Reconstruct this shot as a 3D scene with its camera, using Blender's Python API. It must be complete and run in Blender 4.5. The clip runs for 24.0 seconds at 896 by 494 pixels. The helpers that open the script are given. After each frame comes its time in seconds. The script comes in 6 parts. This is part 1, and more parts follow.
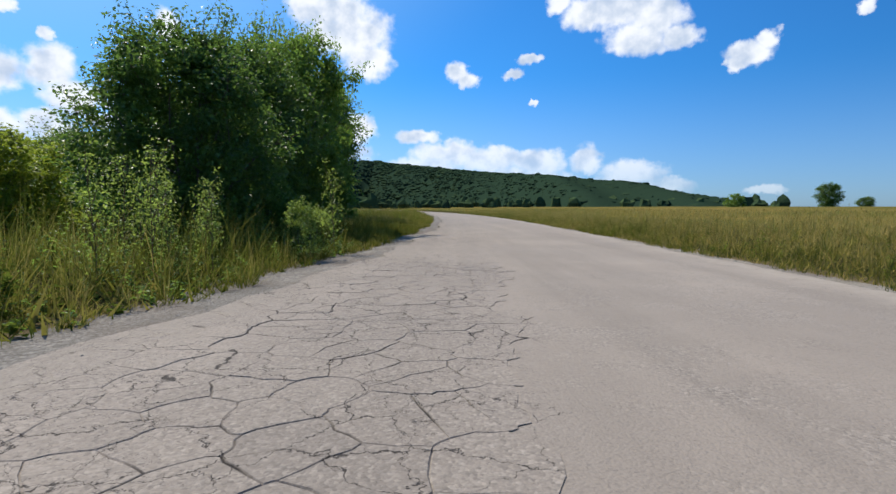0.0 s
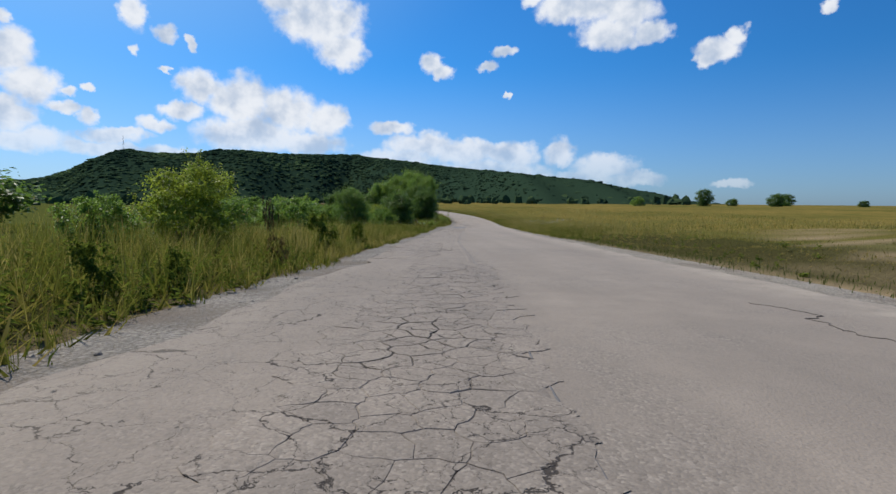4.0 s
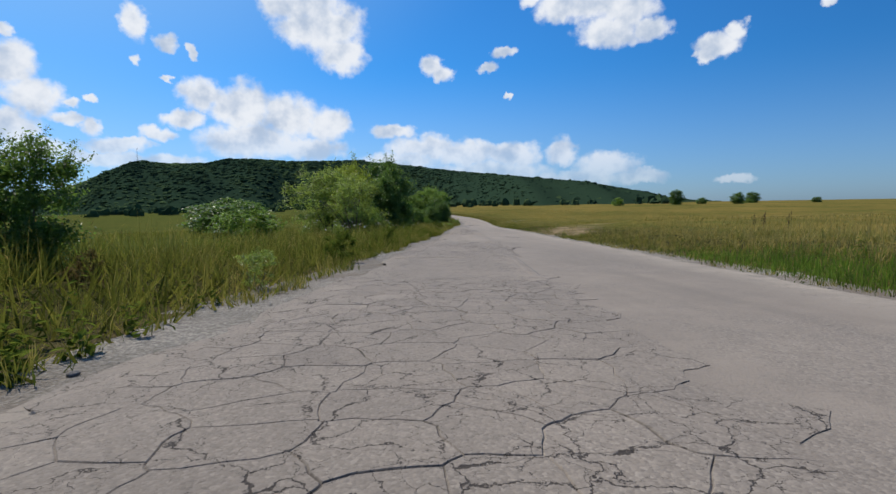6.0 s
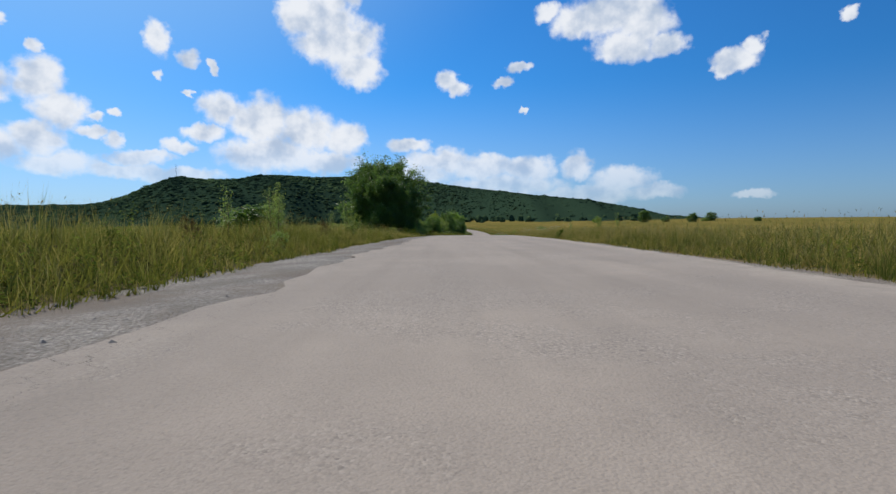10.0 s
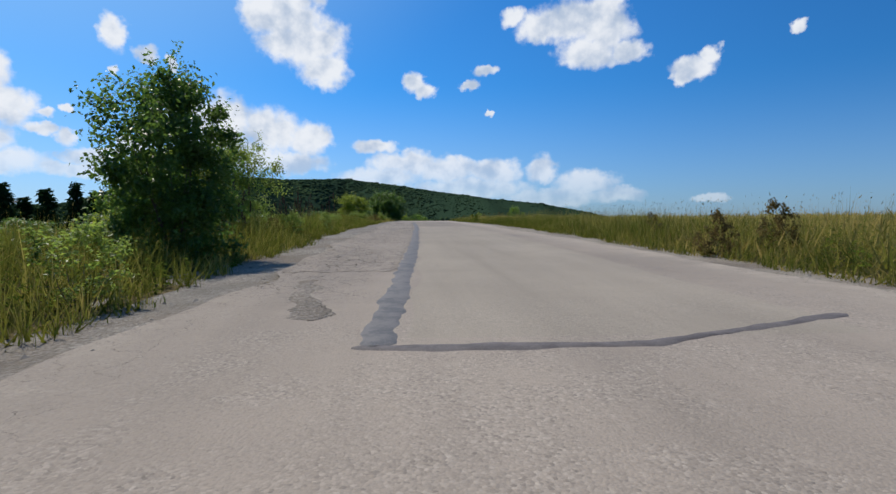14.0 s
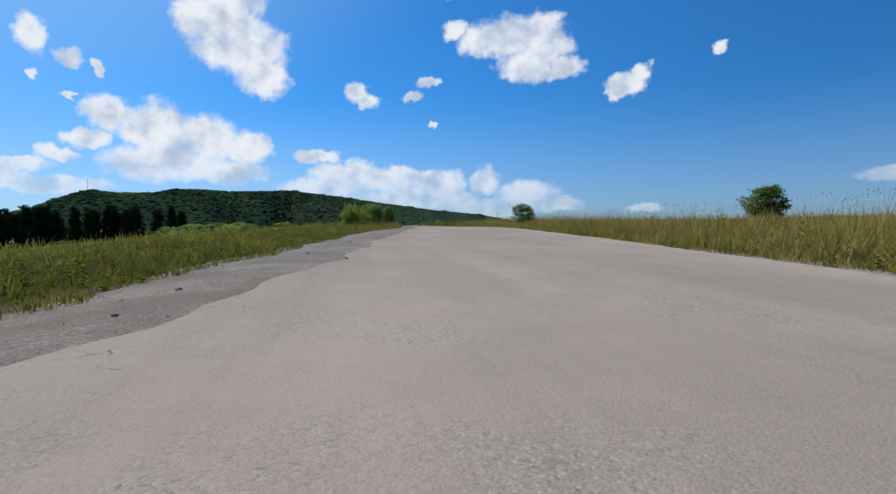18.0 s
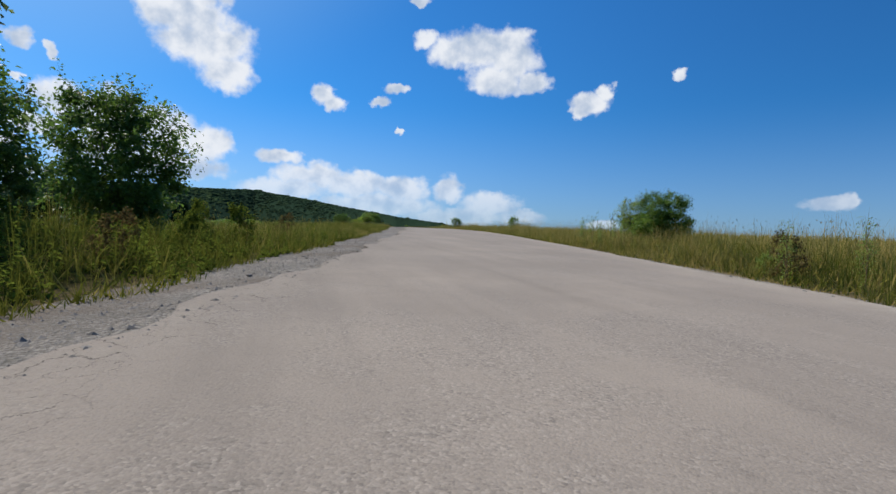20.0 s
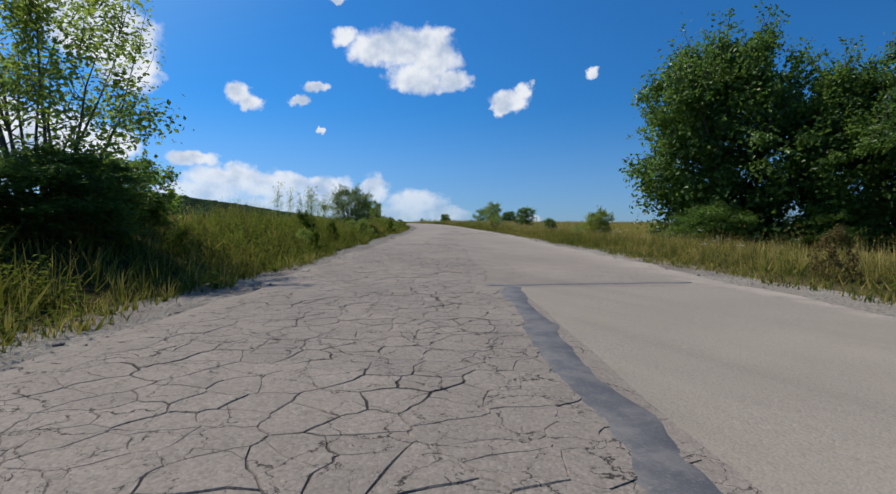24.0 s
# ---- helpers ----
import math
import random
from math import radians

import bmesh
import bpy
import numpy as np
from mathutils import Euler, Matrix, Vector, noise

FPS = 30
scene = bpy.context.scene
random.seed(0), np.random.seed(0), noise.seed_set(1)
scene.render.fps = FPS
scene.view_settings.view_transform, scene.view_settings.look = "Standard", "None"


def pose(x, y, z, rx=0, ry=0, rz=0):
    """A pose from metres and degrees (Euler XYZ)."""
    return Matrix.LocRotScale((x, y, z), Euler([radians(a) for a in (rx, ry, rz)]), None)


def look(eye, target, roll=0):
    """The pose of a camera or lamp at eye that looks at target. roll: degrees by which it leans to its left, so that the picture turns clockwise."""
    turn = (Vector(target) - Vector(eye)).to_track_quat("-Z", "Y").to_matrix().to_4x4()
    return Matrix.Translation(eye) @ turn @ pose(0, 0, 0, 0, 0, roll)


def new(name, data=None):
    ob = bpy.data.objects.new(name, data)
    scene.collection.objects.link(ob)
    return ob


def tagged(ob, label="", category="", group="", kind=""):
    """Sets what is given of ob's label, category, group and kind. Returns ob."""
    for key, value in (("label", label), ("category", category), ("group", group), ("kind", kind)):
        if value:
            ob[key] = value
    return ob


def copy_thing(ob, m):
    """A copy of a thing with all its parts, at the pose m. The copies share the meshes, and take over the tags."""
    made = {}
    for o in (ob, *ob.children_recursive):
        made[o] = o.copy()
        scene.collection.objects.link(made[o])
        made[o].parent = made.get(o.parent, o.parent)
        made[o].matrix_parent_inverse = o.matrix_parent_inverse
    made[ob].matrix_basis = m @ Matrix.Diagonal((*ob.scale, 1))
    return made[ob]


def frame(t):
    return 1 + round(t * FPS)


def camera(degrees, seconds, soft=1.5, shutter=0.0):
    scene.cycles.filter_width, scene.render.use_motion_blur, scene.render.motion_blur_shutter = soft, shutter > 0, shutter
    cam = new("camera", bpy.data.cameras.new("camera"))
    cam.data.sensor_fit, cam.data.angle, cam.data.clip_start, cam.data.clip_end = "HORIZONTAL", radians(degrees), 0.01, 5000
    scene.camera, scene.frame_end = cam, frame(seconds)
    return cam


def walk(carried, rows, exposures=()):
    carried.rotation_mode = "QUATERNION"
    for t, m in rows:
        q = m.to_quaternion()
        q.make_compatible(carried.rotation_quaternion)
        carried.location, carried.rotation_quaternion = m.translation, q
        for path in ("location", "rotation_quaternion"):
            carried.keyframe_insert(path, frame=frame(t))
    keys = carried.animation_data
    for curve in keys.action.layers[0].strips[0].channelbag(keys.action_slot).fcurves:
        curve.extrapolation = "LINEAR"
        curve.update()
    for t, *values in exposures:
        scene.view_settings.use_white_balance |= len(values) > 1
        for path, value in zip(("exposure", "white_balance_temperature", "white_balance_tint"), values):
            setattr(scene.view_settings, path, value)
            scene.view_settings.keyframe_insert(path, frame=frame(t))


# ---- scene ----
# The road as it was driven: every 2 s the speed, the heading (degrees right of +y) and the height of the road.
KNOTS = [2.0 * i for i in range(13)]
SPEED = [16.9, 19.3, 20.9, 22.3, 22.7, 21.1, 19.1, 18.3, 20.1, 22.1, 24.7, 28.9, 31.7]
HEADING = [5.8, 5.1, 4.7, 5.1, 3.0, 0.9, 0.1, 2.5, 7.8, 10.7, 14.0, 18.8, 21.9]
RISE = [-0.8, 0.2, 1.3, 2.5, 3.8, 4.3, 3.9, 3.1, 2.6, 1.4, -0.4, -2.6, -4.9]
EYE = 0.8

STEP = 0.02
TT = np.arange(0, 24.0 + STEP / 2, STEP)
SP = np.interp(TT, KNOTS, SPEED)
HD = np.radians(np.interp(TT, KNOTS, HEADING))
LEN = np.concatenate([[0], np.cumsum(SP[:-1] * STEP)])
DRIVEN = float(LEN[-1])
PX = -np.concatenate([[0], np.cumsum((SP * np.sin(HD) * STEP)[:-1])])
PY = -np.concatenate([[0], np.cumsum((SP * np.cos(HD) * STEP)[:-1])])

# the same line by s: metres ahead of the first stand, with the road going on ahead of it and behind the last one
S_LINE = np.arange(-DRIVEN - 120, 700.1, 1.0)
_h = np.interp(-S_LINE, LEN, np.degrees(HD))
_h = _h - np.clip(S_LINE, 0, 160) * 0.16
_h = np.convolve(np.pad(_h, 12, mode="edge"), np.ones(25) / 25, mode="valid")
H_LINE = np.radians(_h)
_x = np.concatenate([[0], np.cumsum(np.sin(H_LINE[:-1]))])
_y = np.concatenate([[0], np.cumsum(np.cos(H_LINE[:-1]))])
_i0 = float(np.interp(0, S_LINE, _x)), float(np.interp(0, S_LINE, _y))
X_LINE, Y_LINE = _x - _i0[0], _y - _i0[1]
_zs = [-DRIVEN - 120] + [-float(np.interp(k, TT, LEN)) for k in reversed(KNOTS)] + [25, 50, 100, 200, 400, 700]
_zz = [-7.5] + list(reversed(RISE)) + [-0.75, -0.45, 0.2, 1.5, 3.5, 5.0]
_z = np.interp(S_LINE, _zs, _zz)
Z_LINE = np.convolve(np.pad(_z, 20, mode="edge"), np.hanning(41) / np.hanning(41).sum(), mode="valid")


def s_at(t):
    return -float(np.interp(t, TT, LEN))


def line(s):
    """Place, heading and height of the driven line at s."""
    return (np.interp(s, S_LINE, X_LINE), np.interp(s, S_LINE, Y_LINE), np.interp(s, S_LINE, H_LINE), np.interp(s, S_LINE, Z_LINE))


# the camera looks back along the road: seconds, yaw, pitch, roll
TURNS = [
    (0, -0.02, -3.57, -0.24),
    (0.5, -1.93, -3.73, -1.41),
    (1, -3.14, -3.87, -1.27),
    (1.5, -3.88, -3.94, -1.00),
    (3.5, -3.25, -4.00, -0.21),
    (4, -2.76, -4.40, -0.50),
    (4.5, -2.62, -4.16, 0.89),
    (5, -2.68, -4.31, 0.48),
    (5.5, -2.70, -4.73, 0.87),
    (6, -2.43, -4.20, 0.84),
    (6.5, -1.75, -4.60, 0.73),
    (7, -1.31, -3.76, 0.45),
    (7.5, -1.44, -4.25, 0.93),
    (8, -1.70, -3.27, 2.27),
    (8.5, -1.71, -3.27, 1.94),
    (9, -1.39, -3.26, 1.26),
    (9.5, -0.72, -3.03, 0.59),
    (11.5, -1.93, -2.33, -0.18),
    (12, -2.42, -3.01, -0.11),
    (12.5, -2.45, -1.81, -0.38),
    (13, -2.58, -2.48, 0.32),
    (13.5, -3.39, -2.57, -1.30),
    (14, -4.47, -2.55, 0.21),
    (14.5, -5.27, -2.20, -0.19),
    (15, -5.88, -2.37, -0.86),
    (15.5, -6.41, -2.84, 0.12),
    (16, -6.75, -2.30, 0.08),
    (16.5, -7.26, -1.73, 0.64),
    (17, -8.28, -2.23, 0.46),
    (17.5, -9.37, -1.78, 0.80),
    (19.5, -13.62, -0.85, -1.89),
    (20, -14.56, -0.54, -2.14),
    (20.5, -15.79, -0.38, -1.18),
    (21, -17.25, 0.21, -0.37),
    (21.5, -18.71, -1.06, 1.20),
    (22, -19.60, -0.81, 1.09),
    (22.5, -20.37, -1.11, 2.17),
    (23, -20.93, -0.72, 0.89),
    (23.5, -21.33, -0.17, 0.43),
    (24, -22.27, -0.60, 0.15),
]
cam = camera(80.0, 24.0, soft=1.5, shutter=0.0)


def eye(t):
    x, y, h, z = line(s_at(t))
    return float(x), float(y), float(z) + EYE


walk(cam, [(t, pose(*eye(t), 90 + pitch, roll, yaw)) for t, yaw, pitch, roll in TURNS], [(0.0, 0.25), (0.8, 0.0), (11.0, 0.0), (11.6, -0.06), (12.1, -0.08), (12.7, 0.0), (24.0, 0.0)])

# ---- light: high sun to the left of the view, blue sky with fair-weather clouds ----
SUN_AZ, SUN_EL = -44.0, 53.0          # degrees right of +y, degrees up
sun = new("sun", bpy.data.lights.new("sun", "SUN"))
sun.data.energy, sun.data.angle, sun.data.color = 4.3, radians(0.6), (1.0, 0.93, 0.82)
_d = Vector((math.sin(radians(SUN_AZ)) * math.cos(radians(SUN_EL)), math.cos(radians(SUN_AZ)) * math.cos(radians(SUN_EL)), math.sin(radians(SUN_EL))))
sun.matrix_world = look(tuple(_d * 300), (0, 0, 0))

# clouds as groups of lobes: azimuth, elevation, half width, half height, in degrees
CLOUDS = {
    "tall": [(-12.0, 20.0, 4.0, 2.2), (-9.6, 18.0, 3.8, 3.0), (-8.3, 15.4, 2.8, 2.0), (-14.4, 20.2, 2.3, 2.0), (-11.4, 22.1, 3.2, 1.5), (-12.3, 17.7, 2.6, 2.0)],
    "flat": [(17.8, 19.9, 5.0, 2.1), (20.7, 18.7, 3.2, 2.3), (14.5, 19.3, 3.0, 1.5), (19.0, 17.0, 3.5, 1.7), (23.0, 16.6, 2.0, 1.1), (11.3, 20.5, 1.6, 0.9), (20.7, 20.8, 2.3, 1.3)],
    "lozenge": [(28.9, 14.5, 2.1, 1.25), (30.3, 15.6, 0.95, 1.1), (27.7, 13.6, 1.0, 0.65)],
    "puffs": [(0.9, 14.4, 1.2, 1.1), (2.1, 13.5, 1.2, 0.9), (8.3, 15.6, 1.2, 0.6), (6.9, 14.3, 1.3, 0.5), (9.0, 11.5, 0.45, 0.3), (37.3, 16.9, 0.85, 0.5)],
    "heap": [(-21.8, 11.1, 2.5, 1.8), (-18.1, 10.1, 3.4, 2.5), (-13.8, 9.3, 3.6, 2.3), (-10.0, 8.7, 2.5, 1.8), (-17.5, 6.9, 5.4, 1.9), (-12.3, 6.4, 4.5, 1.3), (-23.5, 8.7, 1.8, 0.9), (-25.7, 7.3, 1.7, 0.6)],
    "small": [(-27.2, 16.8, 1.2, 1.7), (-24.7, 15.3, 1.2, 1.0), (-27.2, 13.7, 0.45, 0.65), (-22.4, 14.8, 0.6, 0.5), (-24.7, 12.5, 0.5, 0.3)],
    "low": [(-3.3, 8.2, 2.45, 0.7), (-0.1, 6.4, 4.2, 1.5), (4.4, 5.7, 3.9, 1.55), (9.3, 5.5, 3.35, 1.45), (14.5, 5.7, 1.8, 1.55), (18.9, 4.1, 3.65, 1.4), (22.4, 2.9, 2.9, 0.8), (-2.8, 4.9, 4.7, 1.2), (6.8, 3.7, 7.3, 1.3), (15.4, 2.7, 6.0, 1.1), (30.7, 2.3, 1.8, 0.45)],
    "side": [(-30.7, 7.6, 0.9, 1.0), (-28.1, 6.4, 2.1, 0.6), (-30.1, 4.8, 3.8, 0.85), (-30.7, 9.9, 0.7, 0.4), (-25.7, 4.6, 4.2, 0.8), (49.9, 4.6, 2.0, 0.75), (51.1, 4.9, 1.0, 0.6), (10.6, 24.0, 1.2, 0.4)],
    "left": [(-36.2, 12.1, 1.9, 2.1), (-35.0, 9.8, 2.3, 1.85), (-36.6, 7.3, 2.2, 1.4), (-32.7, 8.2, 1.5, 0.6), (-35.1, 5.4, 3.4, 1.2), (-29.4, 6.0, 2.6, 0.7), (-36.3, 14.7, 0.75, 0.65), (-32.3, 9.5, 0.75, 0.4), (-40.5, 11.5, 3.0, 1.8), (-40.0, 7.0, 2.8, 1.8), (-39.5, 16.3, 1.3, 0.6)],
}
world = bpy.data.worlds.new("sky")
scene.world = world
world.use_nodes = True
NT = world.node_tree
NT.nodes.clear()


class Nodes:
    """Short hand for building a node tree."""

    def __init__(self, tree):
        self.tree = tree

    def add(self, kind):
        return self.tree.nodes.new(kind)

    def link(self, a, b):
        if isinstance(a, (int, float)):
            b.default_value = a
        elif isinstance(a, tuple):
            b.default_value = a if b.type != "RGBA" or len(a) == 4 else (*a, 1)
        else:
            self.tree.links.new(a, b)

    def math(self, op, a, b=0.0, c=0.0, clamp=False):
        n = self.add("ShaderNodeMath")
        n.operation, n.use_clamp = op, clamp
        for v, s in zip((a, b, c), n.inputs):
            self.link(v, s)
        return n.outputs[0]

    def vec(self, op, a, b=(0.0, 0.0, 0.0), scale=1.0):
        n = self.add("ShaderNodeVectorMath")
        n.operation = op
        self.link(a, n.inputs[0])
        self.link(b, n.inputs[1])
        if op == "SCALE":
            self.link(scale, n.inputs[3])
        return n.outputs["Value"] if op in ("DOT_PRODUCT", "LENGTH", "DISTANCE") else n.outputs[0]

    def noise(self, vector, scale, detail=3.0, rough=0.55, distortion=0.0, colour=False):
        n = self.add("ShaderNodeTexNoise")
        self.link(vector, n.inputs["Vector"])
        for key, value in (("Scale", scale), ("Detail", detail), ("Roughness", rough), ("Distortion", distortion)):
            n.inputs[key].default_value = value
        return n.outputs["Color" if colour else "Fac"]

    def voronoi(self, vector, scale, feature="F1", randomness=1.0, out="Distance"):
        n = self.add("ShaderNodeTexVoronoi")
        n.feature = feature
        self.link(vector, n.inputs["Vector"])
        n.inputs["Scale"].default_value = scale
        n.inputs["Randomness"].default_value = randomness
        return n.outputs[out]

    def ramp(self, value, lo, hi, a=0.0, b=1.0):
        n = self.add("ShaderNodeMapRange")
        n.interpolation_type = "SMOOTHSTEP"
        for v, s in zip((value, lo, hi, a, b), n.inputs):
            self.link(v, s)
        return n.outputs[0]

    def mix(self, fac, a, b, blend="MIX"):
        n = self.add("ShaderNodeMix")
        n.data_type, n.blend_type = "RGBA", blend
        self.link(fac, n.inputs[0])
        self.link(a, n.inputs[6])
        self.link(b, n.inputs[7])
        return n.outputs[2]


N = Nodes(NT)
way = N.add("ShaderNodeTexCoord").outputs["Generated"]
sep = N.add("ShaderNodeSeparateXYZ")
N.link(way, sep.inputs[0])
azimuth = N.math("MULTIPLY", N.math("ARCTAN2", sep.outputs[0], sep.outputs[1]), 180 / math.pi)
elevation = N.math("MULTIPLY", N.math("ARCSINE", sep.outputs[2]), 180 / math.pi)
flat = N.add("ShaderNodeCombineXYZ")
N.link(azimuth, flat.inputs[0])
N.link(elevation, flat.inputs[1])
angles = flat.outputs[0]
# billows shift the lobes' outlines
wob = N.vec("SUBTRACT", N.noise(angles, 0.42, 3.5, 0.55, colour=True), (0.5, 0.5, 0.5))
wob2 = N.vec("SUBTRACT", N.noise(angles, 1.5, 3.0, 0.55, colour=True), (0.5, 0.5, 0.5))
bent = N.vec("ADD", N.vec("ADD", angles, N.vec("MULTIPLY", wob, (2.3, 1.7, 0))), N.vec("MULTIPLY", wob2, (0.8, 0.65, 0)))
field = None
for lobes in CLOUDS.values():
    for a, e, w, h in lobes:
        q = N.vec("MULTIPLY", N.vec("SUBTRACT", bent, (a, e, 0.0)), (1 / w, 1 / h, 0.0))
        lobe = N.math("SUBTRACT", 1.0, N.vec("DOT_PRODUCT", q, q))
        field = lobe if field is None else N.math("SMOOTH_MAX", field, lobe, 0.25)
fine = N.noise(angles, 0.8, 6.0, 0.55)
dense = N.math("ADD", field, N.math("MULTIPLY", N.math("SUBTRACT", fine, 0.5), 1.25))
cover = N.ramp(dense, -0.28, 0.75)
sky = N.add("ShaderNodeTexSky")
sky.sky_type, sky.sun_disc = "NISHITA", False
sky.sun_elevation, sky.sun_rotation = radians(SUN_EL), radians(SUN_AZ)
sky.air_density, sky.dust_density, sky.ozone_density, sky.altitude = 1.0, 1.0, 2.0, 600
tint = N.mix(N.ramp(elevation, -3.0, 15.0), (0.56, 0.82, 1.32, 1), (0.22, 0.82, 1.40, 1))
blue = N.mix(1.0, sky.outputs[0], tint, "MULTIPLY")
# deeper blue away from the sun
deep = N.ramp(N.vec("DOT_PRODUCT", way, tuple(_d)), 0.0, 0.70, 0.80, 1.03)
blue = N.mix(1.0, blue, deep, "MULTIPLY")
# paler, brighter air towards the sun
glare = N.ramp(N.vec("DOT_PRODUCT", way, tuple(_d)), 0.62, 1.0)
blue = N.mix(N.math("MULTIPLY", glare, 0.55), blue, (5.2, 7.6, 9.6, 1))
haze = N.math("MULTIPLY", N.ramp(elevation, 1.0, 15.0, 1.0, 0.0), N.ramp(N.vec("DOT_PRODUCT", way, tuple(_d)), 0.25, 0.85, 0.14, 0.45))
blue = N.mix(haze, blue, (5.2, 7.3, 9.3, 1))
# billows: brighter on the side towards the sun, greyer underneath
swell, swell_low = N.noise(angles, 0.26, 4.0, 0.52), N.noise(N.vec("ADD", angles, (0.9, -1.4, 0.0)), 0.26, 4.0, 0.52)
relief = N.math("MULTIPLY", N.math("SUBTRACT", swell, swell_low), 2.1)
shade = N.ramp(N.math("ADD", N.math("SUBTRACT", 0.62, relief), N.math("MULTIPLY", dense, -0.20)), 0.0, 0.75)
puff = N.mix(shade, (5.0, 6.0, 7.6, 1), (9.2, 9.5, 10.0, 1))
aloft = N.mix(N.math("MULTIPLY", cover, N.ramp(elevation, 0.5, 9.0, 0.35, 0.97)), blue, puff)
bg = N.add("ShaderNodeBackground")
N.link(aloft, bg.inputs[0])
bg.inputs[1].default_value = 0.092
N.link(bg.outputs[0], N.add("ShaderNodeOutputWorld").inputs[0])

# ---- materials ----
def material(name, rough=0.9):
    m = bpy.data.materials.new(name)
    m.use_nodes = True
    k = Nodes(m.node_tree)
    bsdf = m.node_tree.nodes["Principled BSDF"]
    bsdf.inputs["Roughness"].default_value = rough
    bsdf.inputs["Specular IOR Level"].default_value = 0.25
    return m, k, bsdf


def bump(k, bsdf, height, strength, distance):
    b = k.add("ShaderNodeBump")
    b.inputs["Strength"].default_value, b.inputs["Distance"].default_value = strength, distance
    k.link(height, b.inputs["Height"])
    k.link(b.outputs[0], bsdf.inputs["Normal"])


def attribute(k, name):
    a = k.add("ShaderNodeAttribute")
    a.attribute_name = name
    return a.outputs["Fac"]


def asphalt_material(name, light, dark, cracks):
    """Worn chip-seal: aggregate, stains, wheel polish, and cracking where the surface is tired."""
    m, k, bsdf = material(name, 0.92)
    at = k.add("ShaderNodeTexCoord").outputs["Object"]
    stain = k.noise(at, 0.35, 4, 0.6)
    blotch = k.noise(at, 2.3, 5, 0.65)
    where = k.noise(at, 0.45, 4, 0.65)
    chips = k.voronoi(at, 72.0)
    chip_tone = k.voronoi(at, 72.0, out="Color")
    grit = k.noise(at, 55.0, 4, 0.75)
    base = k.mix(k.ramp(stain, 0.35, 0.68), dark, light)
    base = k.mix(k.ramp(blotch, 0.3, 0.75, 0.0, 0.4), base, tuple(c * 0.80 for c in light[:3]) + (1,))
    streak = k.noise(k.vec("MULTIPLY", at, (1.4, 0.07, 1)), 1.0, 4, 0.6)
    base = k.mix(k.ramp(streak, 0.48, 0.72, 0.0, 0.38), base, tuple(c * 0.70 for c in dark[:3]) + (1,))
    base = k.mix(k.ramp(streak, 0.5, 0.25, 0.0, 0.30), base, tuple(min(1, c * 1.22) for c in light[:3]) + (1,))
    tone = k.add("ShaderNodeSeparateColor")
    k.link(chip_tone, tone.inputs[0])
    open_face = k.ramp(k.math("ADD", k.math("MULTIPLY", where, 0.6), k.math("MULTIPLY", blotch, 0.4)), 0.44, 0.58, 0.05, 0.55 if cracks else 0.26)
    if cracks:
        open_face = k.math("MAXIMUM", open_face, k.math("MULTIPLY", attribute(k, "worn"), 0.62))
    base = k.mix(k.math("MULTIPLY", open_face, k.ramp(tone.outputs[0], 0.0, 1.0, 0.2, 1.0)), base, k.mix(tone.outputs[1], (0.10, 0.085, 0.075, 1), (0.48, 0.415, 0.345, 1)))
    base = k.mix(k.ramp(grit, 0.45, 0.75, 0.0, 0.32), base, (0.085, 0.075, 0.065, 1))
    height = k.math("ADD", k.math("MULTIPLY", chips, -0.6), k.math("MULTIPLY", grit, 0.5))
    specks = k.math("MULTIPLY", k.ramp(k.voronoi(k.vec("ADD", at, k.vec("SCALE", k.noise(at, 14.0, 3, colour=True), scale=0.12)), 1.7), 0.015, 0.06, 1.0, 0.0), k.ramp(where, 0.45, 0.6))
    base = k.mix(k.math("MULTIPLY", specks, 0.6), base, (0.09, 0.075, 0.062, 1))
    if cracks:
        worn = attribute(k, "worn")
        bend = k.vec("ADD", at, k.vec("SCALE", k.vec("SUBTRACT", k.noise(at, 2.6, 6, 0.66, colour=True), (0.5, 0.5, 0.5)), scale=0.42))
        cells = k.voronoi(k.vec("MULTIPLY", bend, (1, 0.85, 0)), 2.7, feature="DISTANCE_TO_EDGE")
        cells2 = k.voronoi(k.vec("MULTIPLY", bend, (1, 1, 0)), 6.4, feature="DISTANCE_TO_EDGE")
        thin = k.noise(at, 3.2, 4, 0.7)
        wide = k.math("MULTIPLY", k.math("MULTIPLY", worn, k.ramp(where, 0.3, 0.62, 0.0045, 0.016)), k.ramp(thin, 0.34, 0.66, 0.12, 1.3))
        line1 = k.ramp(k.math("DIVIDE", cells, k.math("ADD", wide, 0.0004)), 0.6, 1.3, 1.0, 0.0)
        wide2 = k.math("MULTIPLY", k.math("MULTIPLY", k.math("MULTIPLY", worn, worn), k.ramp(where, 0.36, 0.57, 0.0, 0.020)), k.ramp(thin, 0.62, 0.36, 0.1, 1.3))
        line2 = k.ramp(k.math("DIVIDE", cells2, k.math("ADD", wide2, 0.0004)), 0.6, 1.3, 1.0, 0.0)
        crack = k.math("MULTIPLY", k.math("MAXIMUM", line1, line2), k.ramp(worn, 0.05, 0.25))
        base = k.mix(k.math("MULTIPLY", attribute(k, "grime"), k.ramp(blotch, 0.2, 0.65, 0.55, 1.0)), base, (0.115, 0.098, 0.086, 1))
        base = k.mix(k.math("MULTIPLY", crack, 0.92), base, (0.035, 0.028, 0.024, 1))
